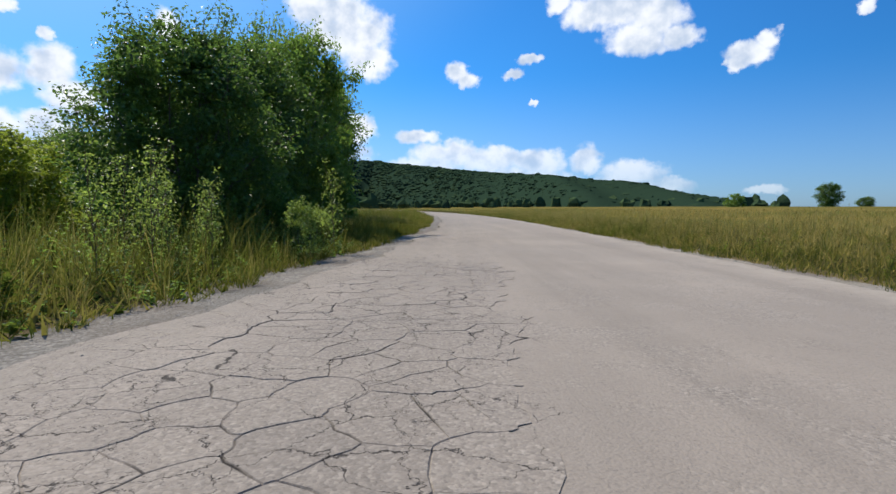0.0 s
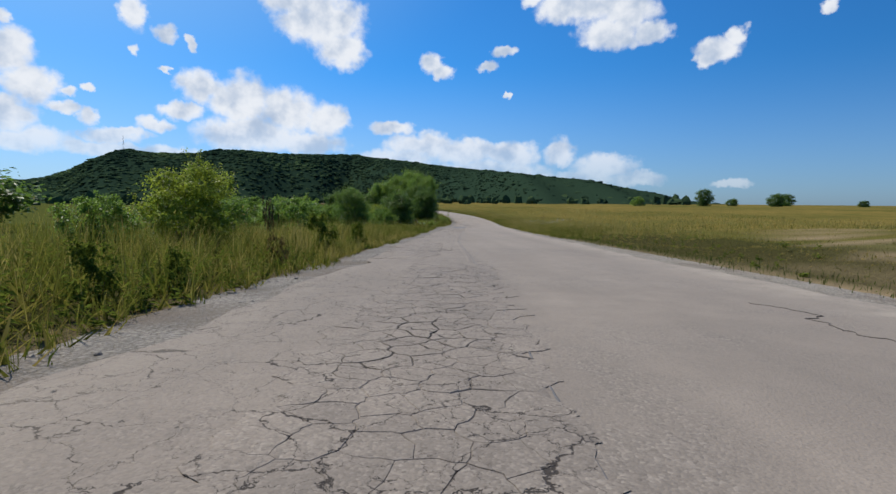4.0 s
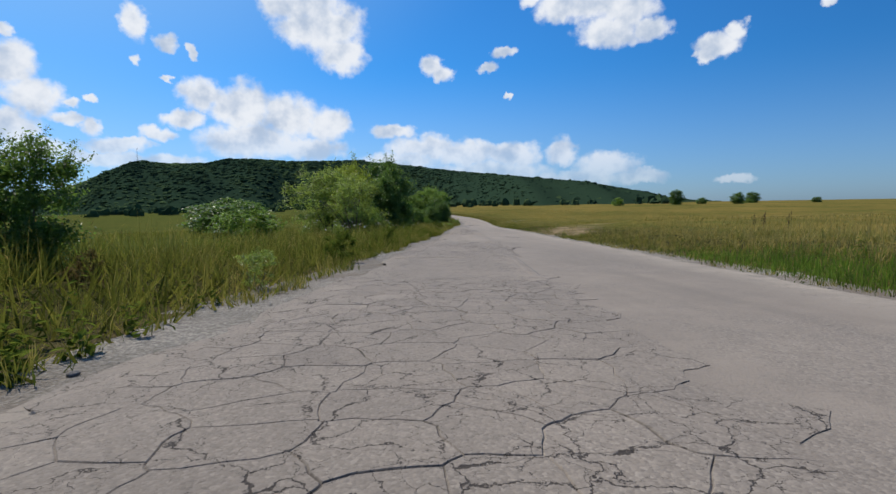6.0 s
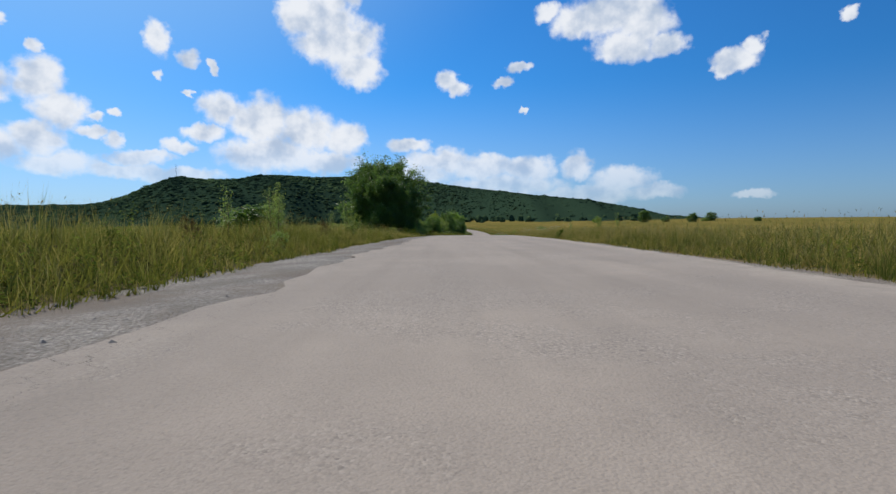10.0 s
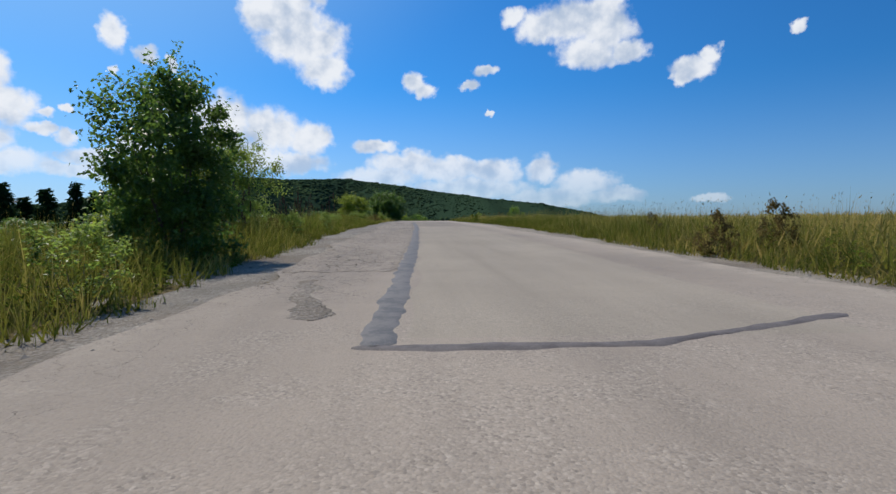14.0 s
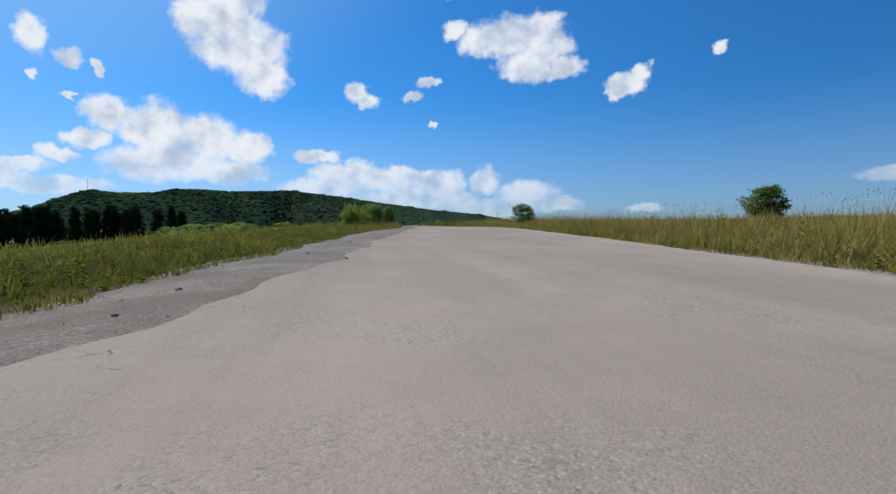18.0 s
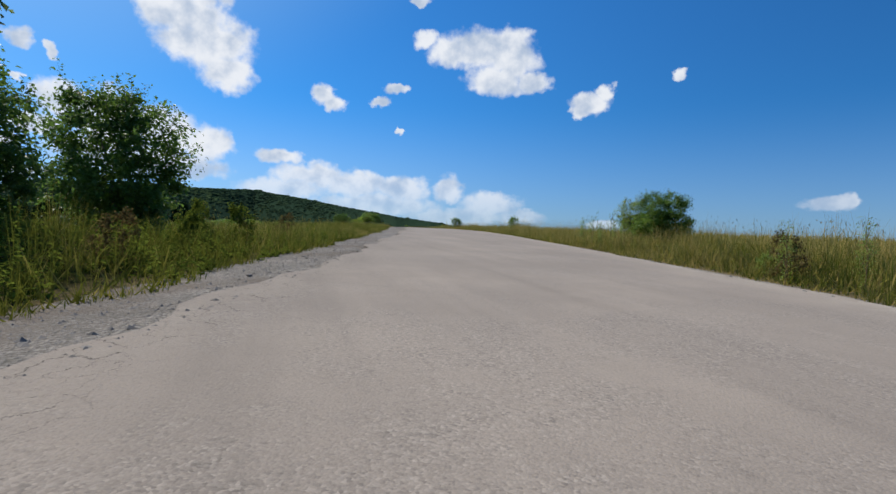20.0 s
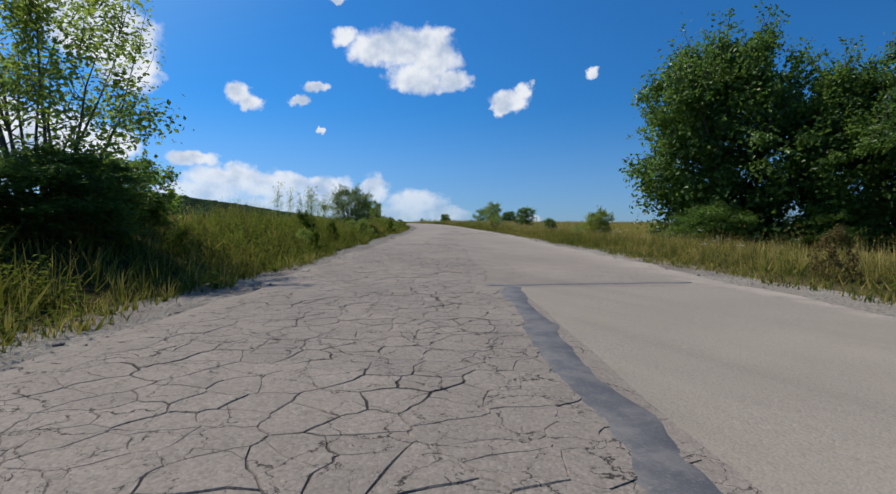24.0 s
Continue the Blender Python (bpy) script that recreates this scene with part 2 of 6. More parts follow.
        base = k.mix(k.math("MULTIPLY", attribute(k, "gap"), 0.95), base, (0.018, 0.014, 0.012, 1))
        base = k.mix(k.math("MULTIPLY", attribute(k, "dust"), k.ramp(blotch, 0.25, 0.7)), base, (0.40, 0.34, 0.27, 1))
        height = k.math("SUBTRACT", height, k.math("MULTIPLY", crack, 3.0))
    k.link(base, bsdf.inputs["Base Color"])
    bump(k, bsdf, height, 0.6, 0.006)
    return m


ASPHALT = asphalt_material("worn_asphalt", (0.329, 0.274, 0.221, 1), (0.268, 0.225, 0.184, 1), True)
PATCH = asphalt_material("newer_asphalt", (0.300, 0.256, 0.203, 1), (0.252, 0.216, 0.173, 1), False)

PATCH_GREY = asphalt_material("grey_asphalt", (0.185, 0.178, 0.174, 1), (0.155, 0.150, 0.150, 1), False)
PATCH_BROWN = asphalt_material("brown_asphalt", (0.228, 0.190, 0.155, 1), (0.196, 0.165, 0.135, 1), False)
PATCH_DARK = asphalt_material("dark_asphalt", (0.15, 0.135, 0.125, 1), (0.12, 0.11, 0.105, 1), False)


def tar_material(name, a, b):
    m, k, bsdf = material(name, 0.75)
    at = k.add("ShaderNodeTexCoord").outputs["Object"]
    n1, n2 = k.noise(at, 5.0, 6, 0.7), k.noise(at, 90.0, 2)
    base = k.mix(k.ramp(n1, 0.36, 0.62), a, b)
    k.link(k.mix(k.ramp(n2, 0.5, 0.8, 0, 0.5), base, (0.22, 0.2, 0.19, 1)), bsdf.inputs["Base Color"])
    bump(k, bsdf, n2, 0.3, 0.004)
    return m


TAR = tar_material("bitumen_seal", (0.085, 0.085, 0.09, 1), (0.15, 0.14, 0.135, 1))
TAR_BROWN = tar_material("brown_bitumen", (0.085, 0.073, 0.070, 1), (0.130, 0.112, 0.106, 1))
TAR_OLD = tar_material("weathered_bitumen", (0.105, 0.088, 0.076, 1), (0.235, 0.200, 0.168, 1))


def gravel_material(name, dark, light):
    m, k, bsdf = material(name, 0.95)
    at = k.add("ShaderNodeTexCoord").outputs["Object"]
    jog = k.vec("ADD", at, k.vec("SCALE", k.noise(at, 30.0, 2, colour=True), scale=0.02))
    big, small = k.voronoi(jog, 34.0), k.voronoi(at, 85.0)
    tone = k.voronoi(jog, 34.0, out="Color")
    one = k.add("ShaderNodeSeparateColor")
    k.link(tone, one.inputs[0])
    stain = k.noise(at, 0.9, 4, 0.6)
    base = k.mix(k.ramp(stain, 0.35, 0.65), dark, light)
    base = k.mix(k.ramp(stain, 0.3, 0.6, 0.15, 0.5), base, k.mix(one.outputs[0], (0.10, 0.09, 0.078, 1), (0.44, 0.40, 0.345, 1)))
    base = k.mix(k.ramp(big, 0.3, 0.8, 0.0, 0.6), base, (0.09, 0.08, 0.065, 1))
    soil = k.noise(at, 0.55, 5, 0.62)
    base = k.mix(k.ramp(soil, 0.42, 0.66, 0.0, 0.75), base, (0.150, 0.118, 0.090, 1))
    k.link(base, bsdf.inputs["Base Color"])
    bump(k, bsdf, k.math("ADD", k.math("MULTIPLY", big, -1.0), k.math("MULTIPLY", small, -0.4)), 0.9, 0.02)
    return m


GRAVEL = gravel_material("gravel_shoulder", (0.180, 0.160, 0.136, 1), (0.310, 0.276, 0.236, 1))
DIRT = gravel_material("crumbled_edge", (0.140, 0.112, 0.088, 1), (0.270, 0.222, 0.178, 1))
SANDY = gravel_material("sandy_shoulder", (0.32, 0.27, 0.205, 1), (0.46, 0.40, 0.315, 1))


def meadow_material():
    """Ground under the grass: soil and litter near the road, green and straw further out."""
    m, k, bsdf = material("meadow_ground", 1.0)
    bsdf.inputs["Specular IOR Level"].default_value = 0.0
    at = k.add("ShaderNodeTexCoord").outputs["Object"]
    wide, mid, fine = k.noise(at, 0.02, 4, 0.6), k.noise(at, 0.35, 5, 0.65), k.noise(at, 9.0, 4, 0.7)
    streak = k.noise(k.vec("MULTIPLY", at, (0.5, 0.06, 1)), 1.0, 4, 0.6)
    green = k.mix(k.ramp(mid, 0.3, 0.7), (0.040, 0.058, 0.015, 1), (0.095, 0.108, 0.026, 1))
    straw = k.mix(k.ramp(fine, 0.3, 0.7), (0.175, 0.126, 0.034, 1), (0.275, 0.198, 0.062, 1))
    dry = k.math("MULTIPLY", attribute(k, "dry"), k.ramp(k.math("ADD", k.math("MULTIPLY", wide, 0.6), k.math("MULTIPLY", streak, 0.5)), 0.3, 0.75))
    base = k.mix(dry, green, straw)
    litter = k.mix(k.ramp(fine, 0.35, 0.7), (0.030, 0.029, 0.012, 1), (0.095, 0.080, 0.032, 1))
    base = k.mix(attribute(k, "litter"), base, litter)
    base = k.mix(attribute(k, "soil"), base, k.mix(fine, (0.235, 0.170, 0.095, 1), (0.345, 0.262, 0.160, 1)))
    base = k.mix(k.ramp(fine, 0.45, 0.8, 0, 0.45), base, (0.04, 0.045, 0.015, 1))
    k.link(base, bsdf.inputs["Base Color"])
    bump(k, bsdf, k.math("ADD", fine, mid), 0.8, 0.12)
    return m


MEADOW = meadow_material()


def leaf_material(name, dark, light, through_light=0.3, rough=0.42, straw=None):
    m, k, bsdf = material(name, rough)
    bsdf.inputs["Specular IOR Level"].default_value = 0.35
    tone = attribute(k, "tone")
    at = k.add("ShaderNodeTexCoord").outputs["Object"]
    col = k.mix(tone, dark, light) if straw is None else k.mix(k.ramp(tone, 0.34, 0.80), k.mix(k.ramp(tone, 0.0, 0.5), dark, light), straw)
    col = k.mix(k.ramp(k.noise(at, 1.3, 3), 0.35, 0.7, 0, 0.45), col, tuple(c * 0.55 for c in dark[:3]) + (1,))
    k.link(col, bsdf.inputs["Base Color"])
    thin = k.add("ShaderNodeBsdfTranslucent")
    k.link(k.mix(0.5, col, tuple(min(1, c * 1.5) for c in light[:3]) + (1,)), thin.inputs[0])
    both = k.add("ShaderNodeMixShader")
    both.inputs[0].default_value = through_light
    k.link(bsdf.outputs[0], both.inputs[1])
    k.link(thin.outputs[0], both.inputs[2])
    k.link(both.outputs[0], m.node_tree.nodes["Material Output"].inputs[0])
    return m


def matt(m):
    m.node_tree.nodes["Principled BSDF"].inputs["Specular IOR Level"].default_value = 0.0
    return m


LEAF_DARK = leaf_material("dark_leaf", (0.036, 0.078, 0.016, 1), (0.150, 0.250, 0.044, 1), 0.46)
LEAF_MID = leaf_material("green_leaf", (0.052, 0.105, 0.020, 1), (0.215, 0.330, 0.052, 1), 0.56)
LEAF_GREY = leaf_material("grey_green_leaf", (0.066, 0.102, 0.034, 1), (0.22, 0.295, 0.095, 1), 0.48)
LEAF_SALLOW = leaf_material("sallow_leaf", (0.075, 0.122, 0.022, 1), (0.300, 0.385, 0.070, 1), 0.56)
LEAF_YELLOW = leaf_material("yellow_green_leaf", (0.085, 0.128, 0.015, 1), (0.300, 0.365, 0.042, 1), 0.55)
LEAF_PLUM = leaf_material("plum_leaf", (0.042, 0.088, 0.017, 1), (0.165, 0.268, 0.046, 1), 0.50)
LEAF_FIR = matt(leaf_material("fir_needle", (0.012, 0.030, 0.012, 1), (0.035, 0.065, 0.022, 1), 0.1, 1.0))
LEAF_WOOD = matt(leaf_material("woodland_canopy", (0.022, 0.043, 0.028, 1), (0.080, 0.122, 0.050, 1), 0.1, 1.0))
BLADE = matt(leaf_material("verge_grass_blade", (0.042, 0.066, 0.012, 1), (0.180, 0.188, 0.032, 1), 0.42, 0.8, (0.60, 0.430, 0.150, 1)))
THATCH = matt(leaf_material("grass_undergrowth", (0.044, 0.060, 0.011, 1), (0.175, 0.178, 0.030, 1), 0.38, 0.9, (0.40, 0.300, 0.095, 1)))
BLADE_LUSH = matt(leaf_material("lush_grass_blade", (0.060, 0.105, 0.014, 1), (0.165, 0.250, 0.034, 1), 0.42, 0.8))
BLADE_GREEN = matt(leaf_material("short_grass_blade", (0.045, 0.075, 0.014, 1), (0.125, 0.155, 0.032, 1), 0.28, 0.8))
LEAF_WEED = matt(leaf_material("roadside_weed_leaf", (0.036, 0.066, 0.012, 1), (0.185, 0.230, 0.035, 1), 0.38, 0.8))
LEAF_BROWN = matt(leaf_material("withered_leaf", (0.075, 0.055, 0.020, 1), (0.22, 0.165, 0.065, 1), 0.3, 0.9))
STEEL = material("galvanised_steel", 0.5)[0]
STEEL.node_tree.nodes["Principled BSDF"].inputs["Base Color"].default_value = (0.30, 0.31, 0.32, 1)
STEEL.node_tree.nodes["Principled BSDF"].inputs["Metallic"].default_value = 0.6
PETAL = leaf_material("white_petal", (0.55, 0.55, 0.5, 1), (0.8, 0.8, 0.76, 1), 0.3)
PETAL_GOLD = leaf_material("yellow_petal", (0.55, 0.40, 0.02, 1), (0.75, 0.62, 0.05, 1), 0.3)


def bark_material(name, a, b):
    m, k, bsdf = material(name, 0.95)
    at = k.add("ShaderNodeTexCoord").outputs["Object"]
    n1, n2 = k.noise(k.vec("MULTIPLY", at, (1, 1, 0.2)), 14.0, 4), k.noise(at, 2.0, 3)
    k.link(k.mix(k.math("MULTIPLY", n1, n2), a, b), bsdf.inputs["Base Color"])
    bump(k, bsdf, n1, 0.6, 0.02)
    return m


BARK = bark_material("grey_brown_bark", (0.07, 0.055, 0.042, 1), (0.26, 0.22, 0.18, 1))
DRY_STEM = bark_material("dry_brown_stem", (0.10, 0.07, 0.035, 1), (0.30, 0.22, 0.12, 1))
DARK_SEED = bark_material("dark_seed", (0.045, 0.025, 0.015, 1), (0.13, 0.075, 0.04, 1))
STONE = bark_material("pale_stone", (0.12, 0.108, 0.094, 1), (0.46, 0.42, 0.37, 1))

# ---- the land ----
RNG = np.random.default_rng(7)


def smooth(a, b, x):
    q = np.clip((np.asarray(x, float) - a) / (b - a), 0, 1)
    return q * q * (3 - 2 * q)


def mesh_object(name, verts, faces, mat, smooth_faces=False, values=None):
    """A mesh object from numpy arrays; values: float attributes by point."""
    me = bpy.data.meshes.new(name)
    verts, faces = np.asarray(verts, np.float32), np.asarray(faces, np.int32)
    n = faces.shape[1]
    me.vertices.add(len(verts))
    me.vertices.foreach_set("co", verts.ravel())
    me.loops.add(faces.size)
    me.loops.foreach_set("vertex_index", faces.ravel())
    me.polygons.add(len(faces))
    me.polygons.foreach_set("loop_start", np.arange(0, faces.size, n, dtype=np.int32))
    me.polygons.foreach_set("use_smooth", np.full(len(faces), smooth_faces))
    me.update(calc_edges=True)
    for key, v in (values or {}).items():
        me.attributes.new(key, "FLOAT", "POINT").data.foreach_set("value", np.asarray(v, np.float32))
    me.materials.append(mat)
    me.validate()
    return new(name, me)


# edges beside the driven line, metres along it: grass left, pavement left, pavement right, grass right
EDGE_S = [-560, -523, -520, -492, -489, -463, -436, -409, -372, -340, -334, -322, -318, -300, -286, -281, -276, -263, -244, -230, -183, -160, -138, -117, -95, -84, -70, -62, -40, -26, -18, -12, -5, 3, 9, 24]
GRASS_L = [3.2, 3.1, 2.9, 3.3, 2.75, 2.6, 2.7, 3.2, 3.6, 4.7, 4.7, 4.0, 3.9, 3.8, 3.0, 2.8, 3.1, 3.7, 3.3, 3.5, 4.0, 3.8, 3.3, 2.5, 2.5, 2.35, 2.7, 2.8, 3.0, 3.4, 3.8, 4.3, 3.7, 3.3, 3.2, 3.2]
PAVE_L = [2.4, 2.4, 2.3, 1.95, 1.9, 1.72, 1.9, 1.93, 2.0, 2.2, 2.1, 1.75, 1.72, 1.85, 1.9, 2.0, 2.1, 2.2, 2.2, 2.0, 2.15, 2.3, 2.1, 1.9, 1.6, 1.7, 1.9, 2.0, 2.1, 2.2, 2.1, 2.1, 2.2, 2.3, 2.3, 2.3]
PAVE_R = [3.7, 3.7, 3.7, 4.1, 4.1, 4.4, 4.8, 5.0, 5.2, 5.2, 5.2, 5.0, 5.0, 4.9, 4.5, 4.4, 4.3, 3.9, 3.6, 3.9, 5.2, 4.6, 4.1, 3.9, 3.9, 4.0, 3.9, 3.8, 3.7, 4.0, 4.2, 4.2, 4.2, 4.2, 4.2, 4.2]
GRASS_R = [4.5, 4.5, 4.5, 4.9, 4.9, 5.0, 5.5, 5.6, 5.7, 5.7, 5.7, 5.5, 5.4, 5.5, 5.2, 5.1, 5.1, 5.3, 5.2, 5.0, 5.9, 5.2, 4.7, 4.4, 4.6, 4.8, 4.9, 4.9, 4.7, 4.9, 5.2, 5.1, 5.0, 4.9, 4.8, 4.8]


def edge(table, s):
    return np.interp(s, EDGE_S, table)


MEAN_H = radians(8.0)


def ahead(s):
    """line(), going straight on past both ends."""
    x, y, h, z = line(s)
    over = np.clip(s - S_LINE[-1], 0, None) + np.clip(s - S_LINE[0], None, 0)
    return x + over * np.sin(h), y + over * np.cos(h), h, z


def spot(s, v):
    """World x, y at s along and v metres to the right of the driven line."""
    x, y, h, _ = ahead(s)
    near = np.clip(v, -60, 60)
    far = v - near
    return x + np.cos(h) * near + math.cos(MEAN_H) * far, y - np.sin(h) * near - math.sin(MEAN_H) * far


def height(s, v):
    """Height of the ground at s, v."""
    s, v = np.asarray(s, float), np.asarray(v, float)
    _, _, _, z = ahead(s)
    gl, gr = edge(GRASS_L, s), edge(GRASS_R, s)
    left, right = np.clip(-v - gl, 0, None), np.clip(v - gr, 0, None)
    valley = smooth(-120, -190, s) * (1 - smooth(-395, -450, s))
    bank = smooth(-395, -420, s) * 0.7 + smooth(-165, -180, s) * smooth(-250, -230, s) * 0.35
    z = z - 0.05 * smooth(0, 1.2, -v - gl + 1.2) - 0.04 * smooth(0, 1.2, v - gr + 1.0)
    z = z + (0.10 + bank) * smooth(0.2, 3.5, left) + 0.22 * smooth(0.2, 5, right)
    z = z - left * 0.012 - valley * (smooth(5, 70, left) * 5.0 + smooth(60, 260, left) * 9.0)
    z = z - smooth(300, 900, left) * 6
    z = z + smooth(12, 150, right) * 1.6 * smooth(-420, -300, s) - smooth(30, 400, right) * 3.0 * (1 - smooth(-420, -300, s))
    z = z - (1 - smooth(-485, -452, s)) * (0.65 * smooth(0.3, 9, right) + 4.0 * smooth(8, 130, right))
    z = z + 0.55 * smooth(5, 20, right) * np.exp(-((s + 62) / 24) ** 2)
    rough = 0.06 * np.sin(s * 0.9 + v * 1.7) + 0.05 * np.sin(s * 0.37 - v * 2.3)
    return z + rough * np.maximum(smooth(0.3, 3, left), smooth(0.3, 3, right))


def locate(x, y):
    """s, v of a world place."""
    x, y = np.atleast_1d(np.asarray(x, float)), np.atleast_1d(np.asarray(y, float))
    i = np.argmin((x[:, None] - X_LINE[None]) ** 2 + (y[:, None] - Y_LINE[None]) ** 2, axis=1)
    dx, dy, h = x - X_LINE[i], y - Y_LINE[i], H_LINE[i]
    return S_LINE[i] + dx * np.sin(h) + dy * np.cos(h), dx * np.cos(h) - dy * np.sin(h)


def ground_z(x, y):
    s, v = locate(x, y)
    return float(height(s, v)[0])


def sheet(name, s, v, mat, lift=0.0, values=None):
    """A grid over the land at the rows s and, row by row, the offsets v[i]."""
    S = np.repeat(np.asarray(s, float)[:, None], v.shape[1], 1)
    x, y = spot(S, v)
    z = height(S, v) + lift
    n, w = v.shape
    i = np.arange((n - 1) * (w - 1))
    a = i // (w - 1) * w + i % (w - 1)
    return mesh_object(name, np.stack([x, y, z], -1).reshape(-1, 3), np.stack([a, a + 1, a + w + 1, a + w], -1), mat, True,
                       {key: f(S, v).ravel() for key, f in (values or {}).items()})


_rows = np.concatenate([np.array([-2500, -1600, -1100, -850, -720]), np.arange(-DRIVEN - 100, 120, 1.5), np.arange(120, 700, 12), np.array([720, 900, 1200, 1700, 2500])])
_cols = np.array([-2400, -1500, -900, -600, -400, -300, -220, -160, -120, -90, -70, -55, -44, -35, -28, -22, -17, -13, -10, -8, -6.5, -5.5, -4.7, -4, -3.4, -2.8, -2.2, 0, 2.5, 3.5, 4.2, 4.9, 5.6, 6.4, 7.4, 9, 11, 14, 18, 23, 29, 36, 45, 56, 70, 90, 120, 160, 220, 300, 400, 600, 900, 1500, 2400.0])


def dryness(s, v):
    r = np.clip(v - edge(GRASS_R, s), 0, None)
    return np.where(v > 0, 0.25 + 0.75 * smooth(3, 18, r), 0.14 * smooth(2, 30, -v))


def bare(s, v):
    """A cart track leaves the road to the right where the bank is worn bare."""
    run = np.abs(v - np.interp(s, [-92, -86, -79, -71.6, -63, -52, -39, -10], [3, 5.8, 7.4, 8.8, 10.8, 16, 25, 41]))
    rut = np.abs(run - 0.95)
    track = (1 - smooth(0.25, 0.85, rut)) * smooth(3.5, 6, v) * smooth(-92, -86, s) * (1 - smooth(-42, -15, s))
    mouth = (1 - smooth(5, 13, np.abs(s + 75))) * smooth(3.5, 4.5, v) * (1 - smooth(6, 9.5, v)) * (0.6 + 0.4 * np.sin(s * 1.1 + v * 1.9))
    skirt = (1 - smooth(0.1, 0.7, v - edge(GRASS_R, s))) * (v > 0) + (1 - smooth(0.1, 0.5, -v - edge(GRASS_L, s))) * (v < 0)
    return np.clip(np.maximum(track, mouth * 0.6) + 0.5 * skirt, 0, 1)


def trodden(s, v):
    """How short the grass stands about the cart track."""
    run = np.abs(v - np.interp(s, [-92, -86, -79, -71.6, -63, -52, -39, -10], [3, 5.8, 7.4, 8.8, 10.8, 16, 25, 41]))
    near = (1 - smooth(1.6, 7.0, run)) * smooth(-95, -88, s) * (1 - smooth(-38, -15, s))
    apron = (1 - smooth(12, 22, np.abs(s + 66))) * (1 - smooth(9, 14, v))
    return 1 - 0.78 * np.maximum(near, apron) * (v > 0)


# the sheet lies 6 cm lower under the road bed
_v = np.repeat(_cols[None], len(_rows), 0)
ground = sheet("ground", _rows, _v, MEADOW, 0.0, {"dry": dryness, "soil": bare, "litter": lambda s, v: 0.9 * (1 - smooth(5, 9, np.abs(v) - 3))})
_co = np.zeros(len(ground.data.vertices) * 3, np.float32)
ground.data.vertices.foreach_get("co", _co)
_under = (_v > -edge(GRASS_L, _rows[:, None]) + 0.1) & (_v < edge(GRASS_R, _rows[:, None]) - 0.1)
_co[2::3] -= np.where(_under.ravel(), 0.35, 0.0)
ground.data.vertices.foreach_set("co", _co)
ground.data.update()
tagged(ground, "dry summer meadow ground, green and straw-coloured, beside the road", "meadow", kind="structure")

# shoulders of gravel and the pavement
_rs = np.arange(-DRIVEN - 40, 260, 0.5)
_jit = lambda s, k: 0.10 * np.sin(s * 1.3 + k) + 0.08 * np.sin(s * 3.1 + 2 * k) + 0.12 * np.sin(s * 0.41 + k * 3)
for side, name in ((-1, "shoulder_left"), (1, "shoulder_right")):
    inner = edge(PAVE_L if side < 0 else PAVE_R, _rs) - 0.25
    outer = edge(GRASS_L if side < 0 else GRASS_R, _rs) + 0.38 + _jit(_rs, side)
    f = np.linspace(0, 1, 8)
    vv = side * (inner[:, None] * (1 - f) + outer[:, None] * f)
    if side < 0:
        vv = vv[:, ::-1]
    ob = sheet(name, _rs, vv, GRAVEL if side < 0 else SANDY, 0.0)
    tagged(ob, "grey gravel shoulder with loose stones along the asphalt" if side < 0 else "pale sandy shoulder between asphalt and field", "road shoulder", kind="structure")


def worn(s, v):
    """How broken the asphalt is: stretches by time of passing."""
    w = np.interp(s, _ws, _ww) * np.where(v < np.interp(s, _ws, _wv), 1.0, 0.2)
    side = np.maximum(1 - smooth(0.0, 0.9, v + edge(PAVE_L, s)), 0.7 * (1 - smooth(0.0, 0.9, edge(PAVE_R, s) - v)))
    return np.clip(0.55 * w + 0.35 * side, 0, 1)


_wt = [(0, 0.9, 0.1), (0.75, 0.9, 0.0), (0.8, 0.35, 0), (1.35, 0.3, 0), (1.4, 1.0, -0.6), (2.6, 0.8, 0), (3.4, 0.55, 0), (3.7, 0.65, 0.6), (4.4, 0.6, 0.1), (4.75, 0.35, 0), (5.15, 0.3, 0), (5.3, 0.85, 0.6), (6.0, 0.9, 0.9), (6.9, 0.85, 1.2), (7.5, 0.7, 0.4), (7.8, 0.25, 0),
       (8.0, 0.03, 0), (11.3, 0.03, 0), (11.4, 0.3, -1), (11.8, 1.0, -0.6), (13.85, 1.0, -0.6), (13.9, 0.05, 0), (22.05, 0.05, 0), (22.15, 0.55, 5), (22.6, 0.6, 5), (22.75, 0.3, 5), (23.1, 0.35, 5), (23.3, 0.75, 1.5), (24, 0.95, 1.2)]
_ws = np.array([s_at(t) + 2.5 for t, _, _ in _wt][::-1])
_ww = np.array([a for _, a, _ in _wt][::-1])
_wv = np.array([b for _, _, b in _wt][::-1])

# older, dirtier stretches, by the time of passing
_gt = [(0, 0.02), (0.7, 0.05), (1.2, 0.12), (3.3, 0.22), (3.8, 0.30), (4.6, 0.20), (5.0, 0.06), (5.3, 0.32), (6.1, 0.38), (6.6, 0.22), (7.6, 0.12), (8.0, 0.05), (11.3, 0.08), (12.0, 0.24), (13.8, 0.26), (14.0, 0.04), (22.0, 0.06), (22.2, 0.16), (23.0, 0.06), (23.4, 0.22), (24, 0.38)]
_gs = np.array([s_at(t) + 2.5 for t, _ in _gt][::-1])
_gg = np.array([a for _, a in _gt][::-1])

